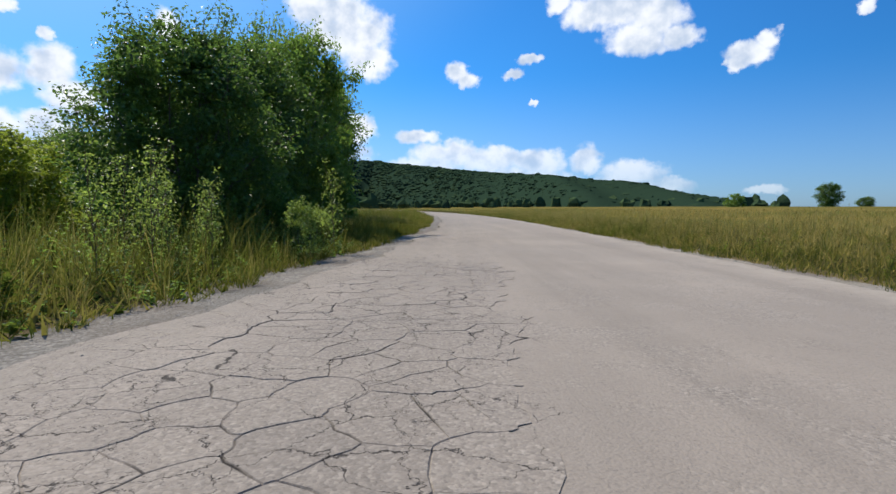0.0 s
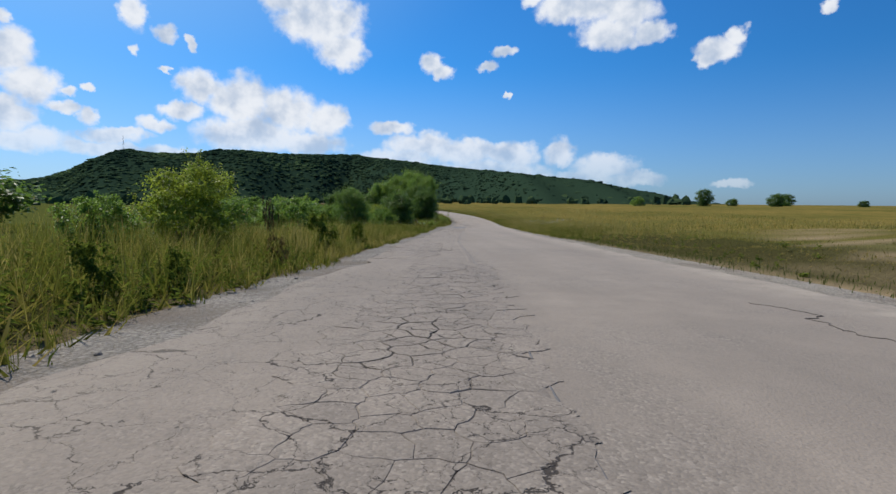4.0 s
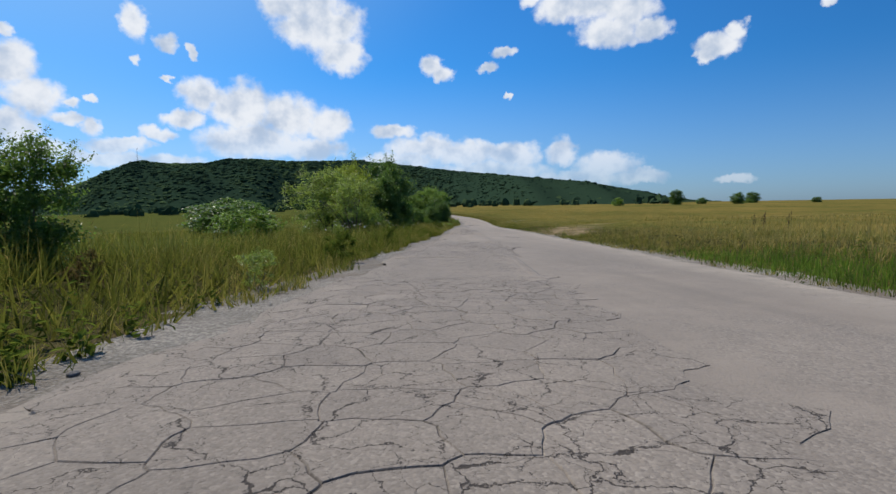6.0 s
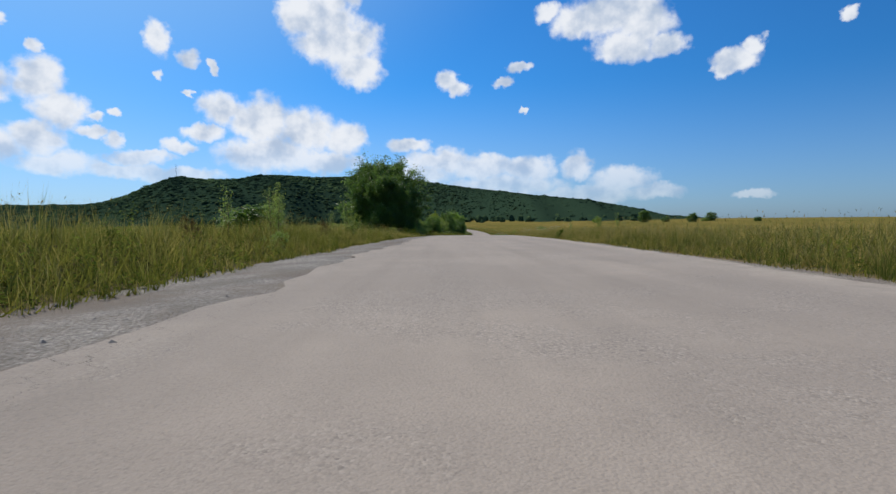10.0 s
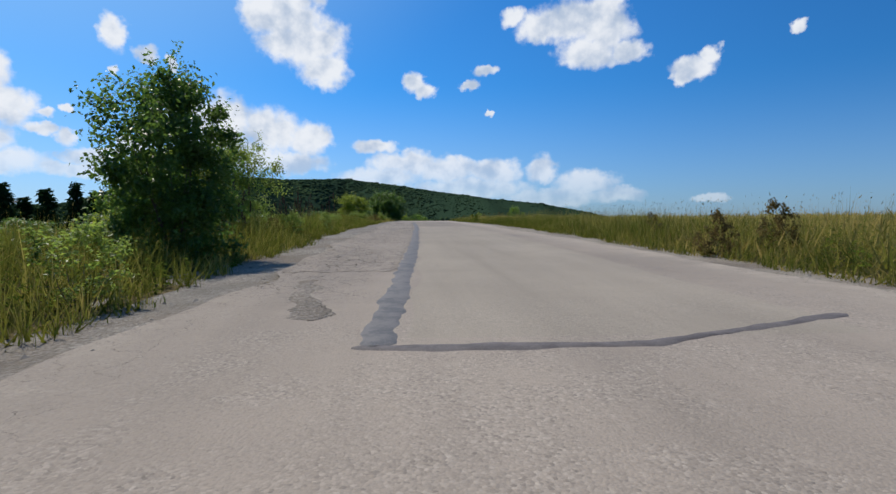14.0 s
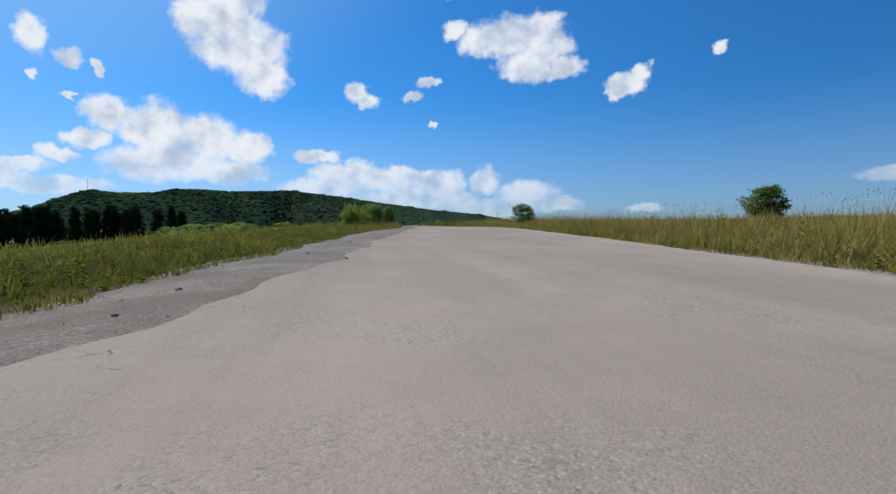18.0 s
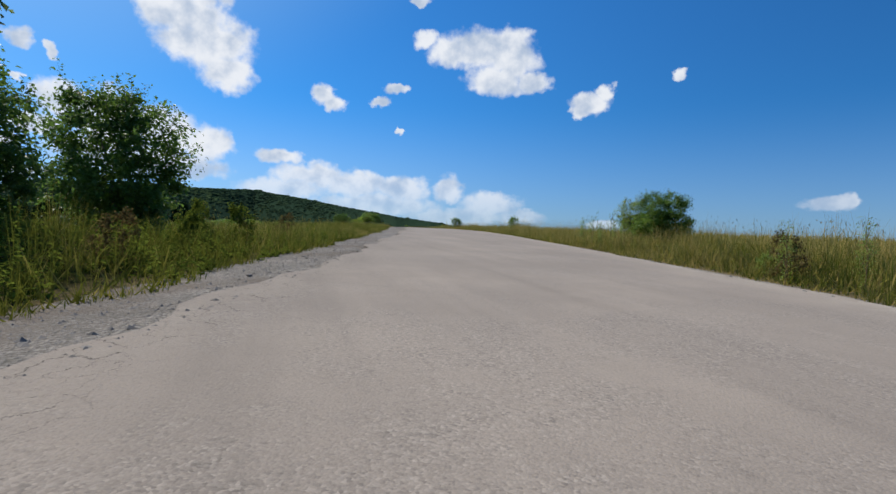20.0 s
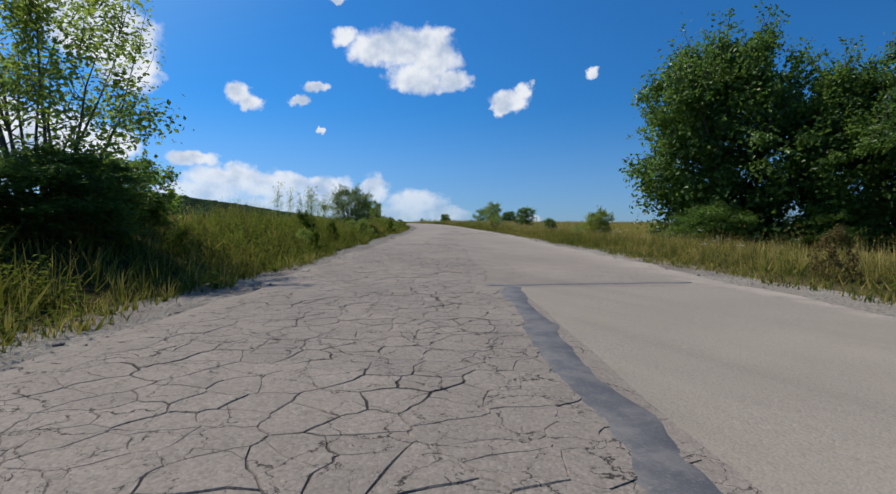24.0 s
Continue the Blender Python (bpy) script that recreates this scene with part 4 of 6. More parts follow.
# kind, x, y, height, half width
PLANTS = [
    ("oak_b", -9.4, 34.5, 9.6, 4.6), ("oak_b", -6.9, 22.5, 8.3, 3.1), ("oak_b", -14, 30, 7.4, 4.2), ("hedge", -6.6, 13.4, 6.0, 2.55), ("hedge", -7.3, 18.0, 7.0, 3.0), ("low", -5.6, 16.0, 2.2, 1.4), ("oak", -18, 28, 5.2, 4.2), ("oak", -23, 36, 5.5, 4.5), ("elder", -13.5, 16, 3.6, 2.6),
    ("low", -17, 21, 3.6, 3.2), ("low", -22.5, 18, 3.6, 3.4), ("elder", -28, 22, 4.0, 3.6), ("low", -30, 10, 3.4, 3.4),
    ("thorn", -9.4, -16.0, 4.2, 2.3), ("willow", -9.8, -10, 2.9, 1.5), ("low", -12, -3, 2.4, 2.2), ("low", -11, -21, 2.2, 1.6), ("airy", -8.6, -8.5, 2.8, 1.1),
    ("plum", -11.8, -38, 3.4, 1.3), ("low", -18, -30, 3.0, 3.0), ("low", -25, -22, 3.4, 4.0), ("low", -14, -46, 2.4, 2.0), ("low", -20, -44, 2.8, 3.0),
    ("elder", -12.8, -62, 2.4, 1.3), ("low", -17.5, -58, 1.7, 1.3), ("thorn", -13.5, -77.0, 6.3, 2.2), ("thorn", -12.9, -73.0, 3.2, 1.6), ("elder", -15.6, -80, 4.7, 2.3), ("thorn", -13.4, -80.3, 4.6, 1.5), ("sallow", -16.2, -87.0, 4.5, 2.4), ("airy", -14.4, -90.0, 3.4, 1.8), ("low", -14.0, -88.0, 1.7, 1.4), ("plum", -16.9, -110.4, 2.5, 1.0), ("low", -16, -68, 2.4, 2.2), ("low", -14.7, -83, 2.3, 1.3), ("elder", -16.7, -75, 6.2, 2.2),
    # the 1.5 m thorn here is added as a dark mass for shaded grass
    ("plum", -16.15, -123.6, 3.7, 1.3), ("plum", -15.5, -121.2, 2.7, 0.5), ("thorn", -16.3, -124.6, 1.5, 1.0), ("plum", -18.0, -117.3, 2.8, 1.3), ("plum", -20, -121, 3.4, 2.2), ("low", -21.5, -126, 3.0, 2.0), ("low", -19.5, -111, 3.2, 2.2), ("willow", -19.2, -133, 5.2, 1.8), ("low", -23, -115, 4.0, 2.8), ("sallow", -18.8, -125.5, 2.9, 1.3),
    ("oak", -21.9, -144.6, 8.8, 5.4), ("oak", -20.6, -149.0, 6.6, 3.0), ("thorn", -19.3, -146.0, 2.6, 1.7), ("thorn", -20.4, -149.0, 2.5, 1.8), ("thorn", -18.6, -142.5, 2.6, 1.6),
    ("elder", -21.8, -229.5, 2.7, 2.0), ("ash", -2.0, -214.8, 1.9, 1.1),
    ("sallow", -22.4, -266.6, 3.8, 1.6), ("thorn", -20.5, -275.6, 3.6, 1.4), ("plum", -23.4, -283, 3.9, 1.9), ("thorn", -24.2, -290, 3.3, 2.0), ("plum", -23.7, -296, 3.5, 1.6), ("elder", -26.4, -311, 1.9, 1.5), ("airy", -26.6, -311.4, 2.7, 1.0), ("low", -26, -303, 2.4, 1.8), ("elder", -23.5, -269, 3.0, 1.8),
    ("plum", -12.3, -322, 2.2, 1.1), ("oak_far", 75, -249, 8.2, 5.6),
    ("ash", -17.2, -361, 1.7, 0.7), ("plum", -20.6, -388.9, 2.6, 1.3), ("low", -20.4, -388.6, 1.6, 1.5), ("airy", -19.1, -384.1, 2.4, 1.1), ("low", -18.8, -384.2, 1.5, 1.0), ("ash", -24.2, -418.5, 3.3, 2.2), ("sallow", -29.4, -433.6, 4.4, 1.9), ("plum", -36.0, -456, 2.7, 1.5), ("ash", -24.0, -423.2, 2.7, 1.1), ("plum", -41.0, -469.7, 1.5, 0.8), ("elder", -48.5, -487.5, 2.2, 1.2),
    ("oak", -48.6, -498.0, 11.0, 5.2), ("thorn", -51.2, -499.8, 2.4, 2.2), ("thorn", -47.6, -503.0, 2.4, 2.3), ("oak", -44.8, -503.0, 9.0, 4.6), ("oak", -40, -509, 9.4, 5.0),
    ("willow", -43.7, -402.5, 5.4, 2.6), ("thorn", -41.5, -396, 4.0, 1.8), ("thorn", -42.8, -400, 3.6, 1.6), ("plum", -62.2, -472.4, 2.4, 0.9), ("willow", -66.2, -486, 2.9, 1.6), ("airy", -75.9, -508.6, 4.7, 2.1), ("thorn", -77.0, -510.5, 1.3, 1.7), ("thorn", -75.4, -509.6, 1.4, 1.5), ("low", -75.0, -506.5, 1.6, 1.2),
    ("oak_far", -27, -72, 2.8, 3.4), ("low", -23, -82, 2.3, 2.6), ("oak_far", -33, -60, 3.4, 4.2), ("oak_far", -38, -40, 5.0, 5.0), ("oak_far", -42, -130, 5.0, 5.0), ("oak_far", -71, -174, 6.5, 5.0), ("oak_far", -79, -168, 7.0, 6.0),
    ("low_far", -62, -235, 4.0, 5.0), ("elder_far", -70, -215, 4.0, 5.0), ("low_far", -58, -200, 4.5, 5.0), ("oak_far", -80, -190, 6.0, 6.0), ("low_far", -48, -180, 4.0, 4.5), ("elder_far", -52, -245, 3.0, 3.5), ("oak_far", -66, -160, 6.0, 5.5),
    ("oak_far", 141, 198, 9.4, 4.4), ("oak_far", 174, 190, 7.4, 4.2), ("oak_far", 211, 235, 8.2, 4.6), ("low_far", 103, 192, 5.0, 4.0), ("oak_far", 229, 199, 4.4, 3.0), ("oak_far", 160, 205, 4.6, 3.2), ("low_far", 196, 215, 3.6, 3.5),
]
for i, (kind, x, y, H, R) in enumerate(PLANTS):
    plant(kind, x, y, H, R, i * 1.7)

# a spruce plantation down in the valley
_fr = np.random.default_rng(5)
for i in range(74):
    q = _fr.random()
    fx, fy = -165 + 72 * q + _fr.uniform(-9, 9), -195 + 30 * q + _fr.uniform(-10, 10)
    tagged(plant("fir", fx, fy, _fr.uniform(12, 17), _fr.uniform(2.6, 3.6), i * 2.1), group="spruces of the plantation")


# weed clumps along the verges: from, to along the line, side, count, shares of dark, pale and withered
_hr = np.random.default_rng(71)
for s0, s1, side, count, shares in ((-532, -395, -1, 62, (0.6, 0.22, 0.18)), (-250, -170, -1, 18, (0.5, 0.3, 0.2)), (-165, -55, -1, 34, (0.5, 0.3, 0.2)), (-20, 14, -1, 22, (0.45, 0.45, 0.1)), (-310, -252, -1, 16, (0.5, 0.35, 0.15)), (-530, -400, 1, 20, (0.3, 0.35, 0.35)), (-330, -100, 1, 10, (0.25, 0.35, 0.4))):
    for _ in range(count):
        s = _hr.uniform(s0, s1)
        off = float(edge(GRASS_L if side < 0 else GRASS_R, s)) + 0.35 + 3.0 * _hr.random() ** 1.4
        x, y = spot(np.array(s), np.array(side * off))
        kind = ("herb", "herb_pale", "herb_dry")[int(_hr.choice(3, p=shares))]
        k = _hr.uniform(0.6, 1.25)
        tagged(plant(kind, float(x), float(y), 0.85 * k * _hr.uniform(0.8, 1.2), 0.42 * k, _hr.uniform(0, 6.28)), group="weed clumps along the verges")

# ---- grass of the verges and fields ----
HIGH_T = [0, 1.5, 3.5, 5, 7, 9, 11.5, 12, 13, 14, 15.5, 16.3, 17, 17.8, 19.5, 22, 24]
HIGH_L = [0.85, 0.5, 0.8, 0.8, 0.6, 0.85, 0.6, 0.6, 0.9, 0.8, 0.85, 0.5, 0.3, 0.35, 0.65, 0.65, 0.65]
HIGH_R = [0.65, 0.75, 0.4, 0.35, 0.5, 0.7, 0.55, 0.6, 0.8, 0.8, 0.85, 0.85, 0.85, 0.85, 0.8, 0.6, 0.5]
# how straw-coloured the verges are along the way
STRAW_L = [0.32, 0.28, 0.46, 0.34, 0.34, 0.48, 0.34, 0.28, 0.26, 0.34, 0.38, 0.36, 0.36, 0.36, 0.32, 0.30, 0.34]
STRAW_R = [0.68, 0.70, 0.66, 0.74, 0.78, 0.84, 0.36, 0.30, 0.38, 0.58, 0.86, 0.90, 0.90, 0.88, 0.68, 0.62, 0.60]


def high(table, s):
    return np.interp(s, [s_at(t) + 6.0 for t in HIGH_T][::-1], table[::-1])


def patchy(s, v, k):
    """Soft patches, about 0 to 1."""
    return np.clip(0.5 + 0.28 * np.sin(s * 0.43 * k + 1.7 * np.sin(v * 0.6 + s * 0.11)) + 0.24 * np.sin(s * 0.17 * k - v * 0.9 * k + 2.0) + 0.16 * np.sin(v * 2.1 * k + s * 1.3), 0, 1)


def blades(name, s, v, tall, wide, tone, mat, label, towards=None, lean=None, category="grass"):
    """Bent grass blades; towards: the way each leans, lean: how far, as a share of its length."""
    n = len(s)
    x, y = spot(s, v)
    z = height(s, v) - 0.02
    a = RNG.uniform(0, 2 * np.pi, n)
    b = RNG.uniform(0, 2 * np.pi, n) if towards is None else towards
    lean = np.clip(np.abs(RNG.normal(0.1, 0.3, n)), 0, 0.9) if lean is None else lean
    dx, dy = np.cos(a) * wide * 0.5, np.sin(a) * wide * 0.5
    lx, ly = np.cos(b) * lean * tall, np.sin(b) * lean * tall
    top = tall * (1 - 0.45 * lean ** 2)
    p = np.zeros((n, 4, 3), np.float32)
    p[:, 0] = np.stack([x, y, z], -1)
    p[:, 1] = np.stack([x + dx + lx * 0.25, y + dy + ly * 0.25, z + top * 0.5], -1)
    p[:, 2] = np.stack([x + lx, y + ly, z + top], -1)
    p[:, 3] = np.stack([x - dx + lx * 0.25, y - dy + ly * 0.25, z + top * 0.5], -1)
    i = np.arange(n)[:, None] * 4
    f = np.concatenate([i + [0, 1, 3], i + [1, 2, 3]])
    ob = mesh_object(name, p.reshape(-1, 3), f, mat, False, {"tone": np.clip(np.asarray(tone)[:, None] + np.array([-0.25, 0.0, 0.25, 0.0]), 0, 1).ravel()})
    return tagged(ob, label, category, kind="stuff")


S_END = -DRIVEN + 1.5


def verge(side, n, depth, bias, far=95):
    s = RNG.uniform(S_END, far, n)
    v0 = edge(GRASS_L if side < 0 else GRASS_R, s) + 0.10 * np.sin(s * 1.9) + 0.14 * np.sin(s * 0.7 + 1) + 0.08 * np.sin(s * 4.7) - 0.05
    d = depth * RNG.uniform(0, 1, n) ** bias
    return s, side * (v0 + d), d


def lush(s, v):
    """A strip of fresh mown-looking grass along the field side of the bend."""
    d = v - edge(GRASS_R, s)
    return smooth(-147, -139, s) * (1 - smooth(-112, -104, s)) * (1 - smooth(0.8, 3.8, d)) * (v > 0)


def tufts(name, side, m, per, depth, bias, high_t, straw_t, label):
    """Tussocks: blades that fan out of shared roots."""
    s, v, d = verge(side, m, depth, bias)
    keep = RNG.random(m) > bare(s, v) * (d > 0.4)
    s, v, d = s[keep], v[keep], d[keep]
    m = len(s)
    pt = patchy(s, v, 1.0)
    size = high(high_t, s) * (0.40 + 0.60 * smooth(0.0, 1.1, d)) * (0.5 + 0.75 * pt) * RNG.uniform(0.6, 1.25, m) * trodden(s, v) * (1 - 0.55 * lush(s, v))
    tone = high(straw_t, s) + 0.42 * (patchy(s + 40, v, 0.7) - 0.5) + RNG.normal(0, 0.16, m) + (0.2 * smooth(2.0, 5.5, d) - 0.34 * (1 - smooth(0.5, 2.4, d))) * (side > 0)
    s, v, size, tone = (np.repeat(q, per) for q in (s, v, size, tone))
    n = len(s)
    r, a = np.abs(RNG.normal(0, 0.07, n)) * (0.5 + size), RNG.uniform(0, 2 * np.pi, n)
    lean = np.clip(np.abs(RNG.normal(0.18, 0.30, n)), 0, 1.0)
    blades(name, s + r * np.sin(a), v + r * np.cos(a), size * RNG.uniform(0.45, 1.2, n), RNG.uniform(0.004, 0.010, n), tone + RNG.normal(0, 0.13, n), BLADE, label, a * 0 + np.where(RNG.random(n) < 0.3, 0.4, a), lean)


for side, high_t, straw_t in ((-1, HIGH_L, STRAW_L), (1, HIGH_R, STRAW_R)):
    tufts("verge_grass", side, 23000, 13, 5.5, 1.7, high_t, straw_t, "tall tangled roadside grass, green with dry stalks" if side < 0 else "tall grass turning straw yellow along the field edge")
    # a dense low tangle fills the space between the tussocks
    m = 170000
    s, v, d = verge(side, m, 6.5, 1.5)
    keep = RNG.random(m) > bare(s, v) * (d > 0.3) * 0.9
    s, v, d = s[keep], v[keep], d[keep]
    m = len(s)
    ln = high(high_t, s) * RNG.uniform(0.35, 0.85, m) * (0.42 + 0.58 * smooth(0, 1.0, d)) * trodden(s, v) * (1 - 0.6 * lush(s, v))
    x, y = spot(s, v)
    z = height(s, v) - 0.02
    a, b = RNG.uniform(0, 6.28, m), RNG.uniform(0, 6.28, m)
    w = RNG.uniform(0.012, 0.026, m) * (0.6 + ln)
    up = RNG.uniform(0.45, 1.0, m)
    out = np.sqrt(1 - up ** 2)
    p = np.stack([np.stack([x - np.cos(a) * w, y - np.sin(a) * w, z], -1), np.stack([x + np.cos(a) * w, y + np.sin(a) * w, z], -1),
                  np.stack([x + np.cos(b) * out * ln, y + np.sin(b) * out * ln, z + up * ln], -1)], 1)
    tone = high(straw_t, s) + 0.4 * (patchy(s + 17, v, 0.9) - 0.5) + RNG.normal(0, 0.2, m)
    tagged(mesh_object("undergrowth", p.reshape(-1, 3), np.arange(m * 3).reshape(-1, 3), THATCH, False, {"tone": np.repeat(np.clip(tone, 0, 1), 3)}), "dense low tangle of old grass under the tussocks", "grass", kind="stuff")
    # short green sward at the gravel's edge
    m = 24000
    s, v, d = verge(side, m, 1.2, 1.0)
    v = v - side * 0.15
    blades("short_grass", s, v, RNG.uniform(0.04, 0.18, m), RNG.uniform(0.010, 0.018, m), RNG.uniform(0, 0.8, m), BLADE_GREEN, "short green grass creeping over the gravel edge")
    if side > 0:
        m = 60000
        s, d = RNG.uniform(-147, -104, m), 4.4 * RNG.random(m)
        v = edge(GRASS_R, s) + d
        keep = RNG.random(m) < lush(s, v) * smooth(0.22, 0.62, patchy(s + 9, v, 0.5))
        s, v = s[keep], v[keep]
        m = len(s)
        blades("lush_grass", s, v, RNG.uniform(0.08, 0.28, m), RNG.uniform(0.008, 0.016, m), np.clip(0.45 + 0.5 * patchy(s, v, 0.8) + RNG.normal(0, 0.15, m), 0, 1), BLADE_LUSH, "fresh bright green grass in a strip beside the road")
    # the field beyond, in coarser tufts
    m = 70000
    s = RNG.uniform(S_END, 170, m)
    d = 5.0 + 60.0 * RNG.random(m) ** 1.9
    v = side * (edge(GRASS_L if side < 0 else GRASS_R, s) + d)
    keep = RNG.random(m) > bare(s, v) * 0.95
    s, v, d = s[keep], v[keep], d[keep]
    tall = np.maximum(high(high_t, s), 0.45 if side > 0 else 0.3) * (0.65 + 0.5 * patchy(s, v, 0.4)) * RNG.uniform(0.6, 1.15, len(s)) * trodden(s, v)
    tone = (0.70 if side > 0 else 0.34) + 0.4 * (patchy(s, v * 0.4, 0.25) - 0.5) + RNG.normal(0, 0.13, len(s))
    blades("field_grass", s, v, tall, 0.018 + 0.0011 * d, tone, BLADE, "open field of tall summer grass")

# seed heads nodding over the grass
for side, m in ((-1, 5500), (1, 13000)):
    s, v, d = verge(side, m, 7.0, 0.9)
    keep = (d > 0.4) & (RNG.random(m) > bare(s, v))
    s, v, d = s[keep], v[keep], d[keep]
    n = len(s)
    tall = (high(HIGH_L if side < 0 else HIGH_R, s) * 0.85 + 0.08) * (0.5 + 0.5 * smooth(0, 1.5, d)) * RNG.uniform(0.7, 1.4, n) * trodden(s, v)
    x, y = spot(s, v)
    z = height(s, v)
    a = RNG.uniform(0, 2 * np.pi, n)
    ln = RNG.uniform(0.05, 0.35, n) * tall
    tx, ty = x + np.cos(a) * ln, y + np.sin(a) * ln
    w = 0.004
    head = RNG.uniform(0.04, 0.10, n)
    hw = RNG.uniform(0.004, 0.009, n)
    c, q = np.cos(a + 1.57), np.sin(a + 1.57)
    p = np.zeros((n, 7, 3), np.float32)
    p[:, 0] = np.stack([x - c * w, y - q * w, z], -1)
    p[:, 1] = np.stack([x + c * w, y + q * w, z], -1)
    p[:, 2] = np.stack([tx, ty, z + tall], -1)
    p[:, 3] = np.stack([tx + c * hw, ty + q * hw, z + tall + head * 0.4], -1)
    p[:, 4] = np.stack([tx - c * hw, ty - q * hw, z + tall + head * 0.4], -1)
    p[:, 5] = np.stack([tx + np.cos(a) * head * 0.5, ty + np.sin(a) * head * 0.5, z + tall + head * 0.9], -1)
    p[:, 6] = np.stack([tx + np.cos(a) * hw, ty + np.sin(a) * hw, z + tall + head * 0.4], -1)
    i = np.arange(n)[:, None] * 7
    f = np.concatenate([i + [0, 1, 2], i + [2, 3, 5], i + [2, 5, 4], i + [2, 6, 5]])
    ob = mesh_object("seed_heads", p.reshape(-1, 3), f, BLADE, False, {"tone": np.repeat(RNG.uniform(0.35, 0.9, n), 7)})
    tagged(ob, "dry straw-coloured grass seed heads", "grass", kind="stuff")

# broad-leaved weeds through the grass: leaves up a leaning stalk
for side, m, mat, word, s_from, s_to in ((-1, 9500, LEAF_WEED, "left", S_END, 95), (1, 2600, LEAF_WEED, "right", S_END, 95), (-1, 5200, LEAF_WEED, "on_bank", S_END, -392), (-1, 1500, LEAF_WEED, "by_hedge", -100, -55), (-1, 700, LEAF_MID, "by_thicket", -16, 14)):
    s, v, d = verge(side, m, 4.0, 1.6)
    s = s_from + (s_to - s_from) * RNG.random(m)
    v = side * (edge(GRASS_L if side < 0 else GRASS_R, s) + d)
    keep = (d > 0.03) & (RNG.random(m) > bare(s, v)) & (patchy(s * 1.7, v, 0.8) > 0.35)
    s, v, d = s[keep], v[keep], d[keep]
    m = len(s)
    tall = high(HIGH_L if side < 0 else HIGH_R, s) * RNG.uniform(0.25, 1.0, m) * (0.35 + 0.65 * smooth(0, 1.2, d)) * (0.45 + 0.95 * patchy(s * 0.8, v, 0.6))
    k = 16
    f = np.tile(np.linspace(0.08, 1, k), m)
    x, y = spot(s, v)
    z = height(s, v)
    la, ll = RNG.uniform(0, 6.28, m), RNG.uniform(0, 0.3, m)
    px = np.repeat(x + 0, k) + np.repeat(np.cos(la) * ll * tall, k) * f
    py = np.repeat(y + 0, k) + np.repeat(np.sin(la) * ll * tall, k) * f
    pz = np.repeat(z, k) + np.repeat(tall, k) * f
    n = m * k
    size = RNG.uniform(0.05, 0.13, n) * (1.25 - 0.7 * f)
    a = RNG.uniform(0, 6.28, n)
    o = np.stack([np.cos(a), np.sin(a), RNG.uniform(-0.3, 0.7, n)], -1)
    u = np.stack([-np.sin(a), np.cos(a), RNG.uniform(-0.3, 0.3, n)], -1)
    c = np.stack([px, py, pz], -1)
    p = np.stack([c, c + o * (size * 0.55)[:, None] + u * (size * 0.28)[:, None], c + o * size[:, None] - np.array([0, 0, 0.3]) * size[:, None], c + o * (size * 0.55)[:, None] - u * (size * 0.28)[:, None]], 1)
    i = np.arange(n)[:, None] * 4
    ob = mesh_object("weeds", p.reshape(-1, 3), np.concatenate([i + [0, 1, 2], i + [0, 2, 3]]), mat, False, {"tone": np.repeat(np.clip(np.repeat(RNG.normal(0.45, 0.22, m) + 0.7 * (patchy(s * 0.7 + 9, v, 0.5) - 0.5), k) + RNG.normal(0, 0.15, n), 0, 1), 4)})
    tagged(ob, "leafy green weeds growing through the roadside grass", "weeds", kind="stuff")

# flowers: flat white umbels and yellow heads in loose drifts
FLOWERS = [(-1, s_at(1.0) + 5, 9, 170, PETAL, "white"), (-1, s_at(1.0) + 5, 7, 150, PETAL_GOLD, "yellow"), (-1, s_at(5.0) + 4, 12, 45, PETAL, "white"), (1, s_at(1.5) + 5, 10, 120, PETAL, "white"), (1, s_at(8.0) + 8, 9, 150, PETAL, "white"),
           (1, s_at(17.0) + 9, 22, 260, PETAL, "white"), (1, s_at(15.5) + 9, 14, 130, PETAL_GOLD, "yellow"), (-1, s_at(7.0) + 6, 9, 60, PETAL_GOLD, "yellow"), (-1, s_at(14.5), 40, 120, PETAL, "white"), (1, s_at(22.5), 40, 140, PETAL, "white")]
for side, s0, span, m, mat, word in FLOWERS:
    s = s0 + RNG.normal(0, span * 0.5, m)
    d = 1.0 + 3.4 * RNG.random(m)
    v = side * (edge(GRASS_L if side < 0 else GRASS_R, s) + d)
    x, y = spot(s, v)
    z = height(s, v) + high(HIGH_L if side < 0 else HIGH_R, s) * RNG.uniform(0.75, 1.25, m)
    k = 9
    c = np.repeat(np.stack([x, y, z], -1), k, 0) + RNG.normal(0, 1, (m * k, 3)) * np.array([0.03, 0.03, 0.01])
    q = RNG.uniform(0.007, 0.014, m * k)[:, None]
    a = RNG.uniform(0, 6.28, m * k)
    ux = np.stack([np.cos(a), np.sin(a), 0.3 * np.sin(a * 3)], -1) * q
    uy = np.stack([-np.sin(a), np.cos(a), 0.3 * np.cos(a * 2)], -1) * q
    p = np.stack([c - ux - uy, c + ux - uy, c + ux + uy, c - ux + uy], 1)
    i = np.arange(m * k)[:, None] * 4
    ob = mesh_object(word + "_flowers", p.reshape(-1, 3), np.concatenate([i + [0, 1, 2], i + [0, 2, 3]]), mat, False, {"tone": RNG.uniform(0, 1, m * k * 4)})
    tagged(ob, "small " + word + " wildflowers among the roadside grass", "wildflowers", kind="stuff")

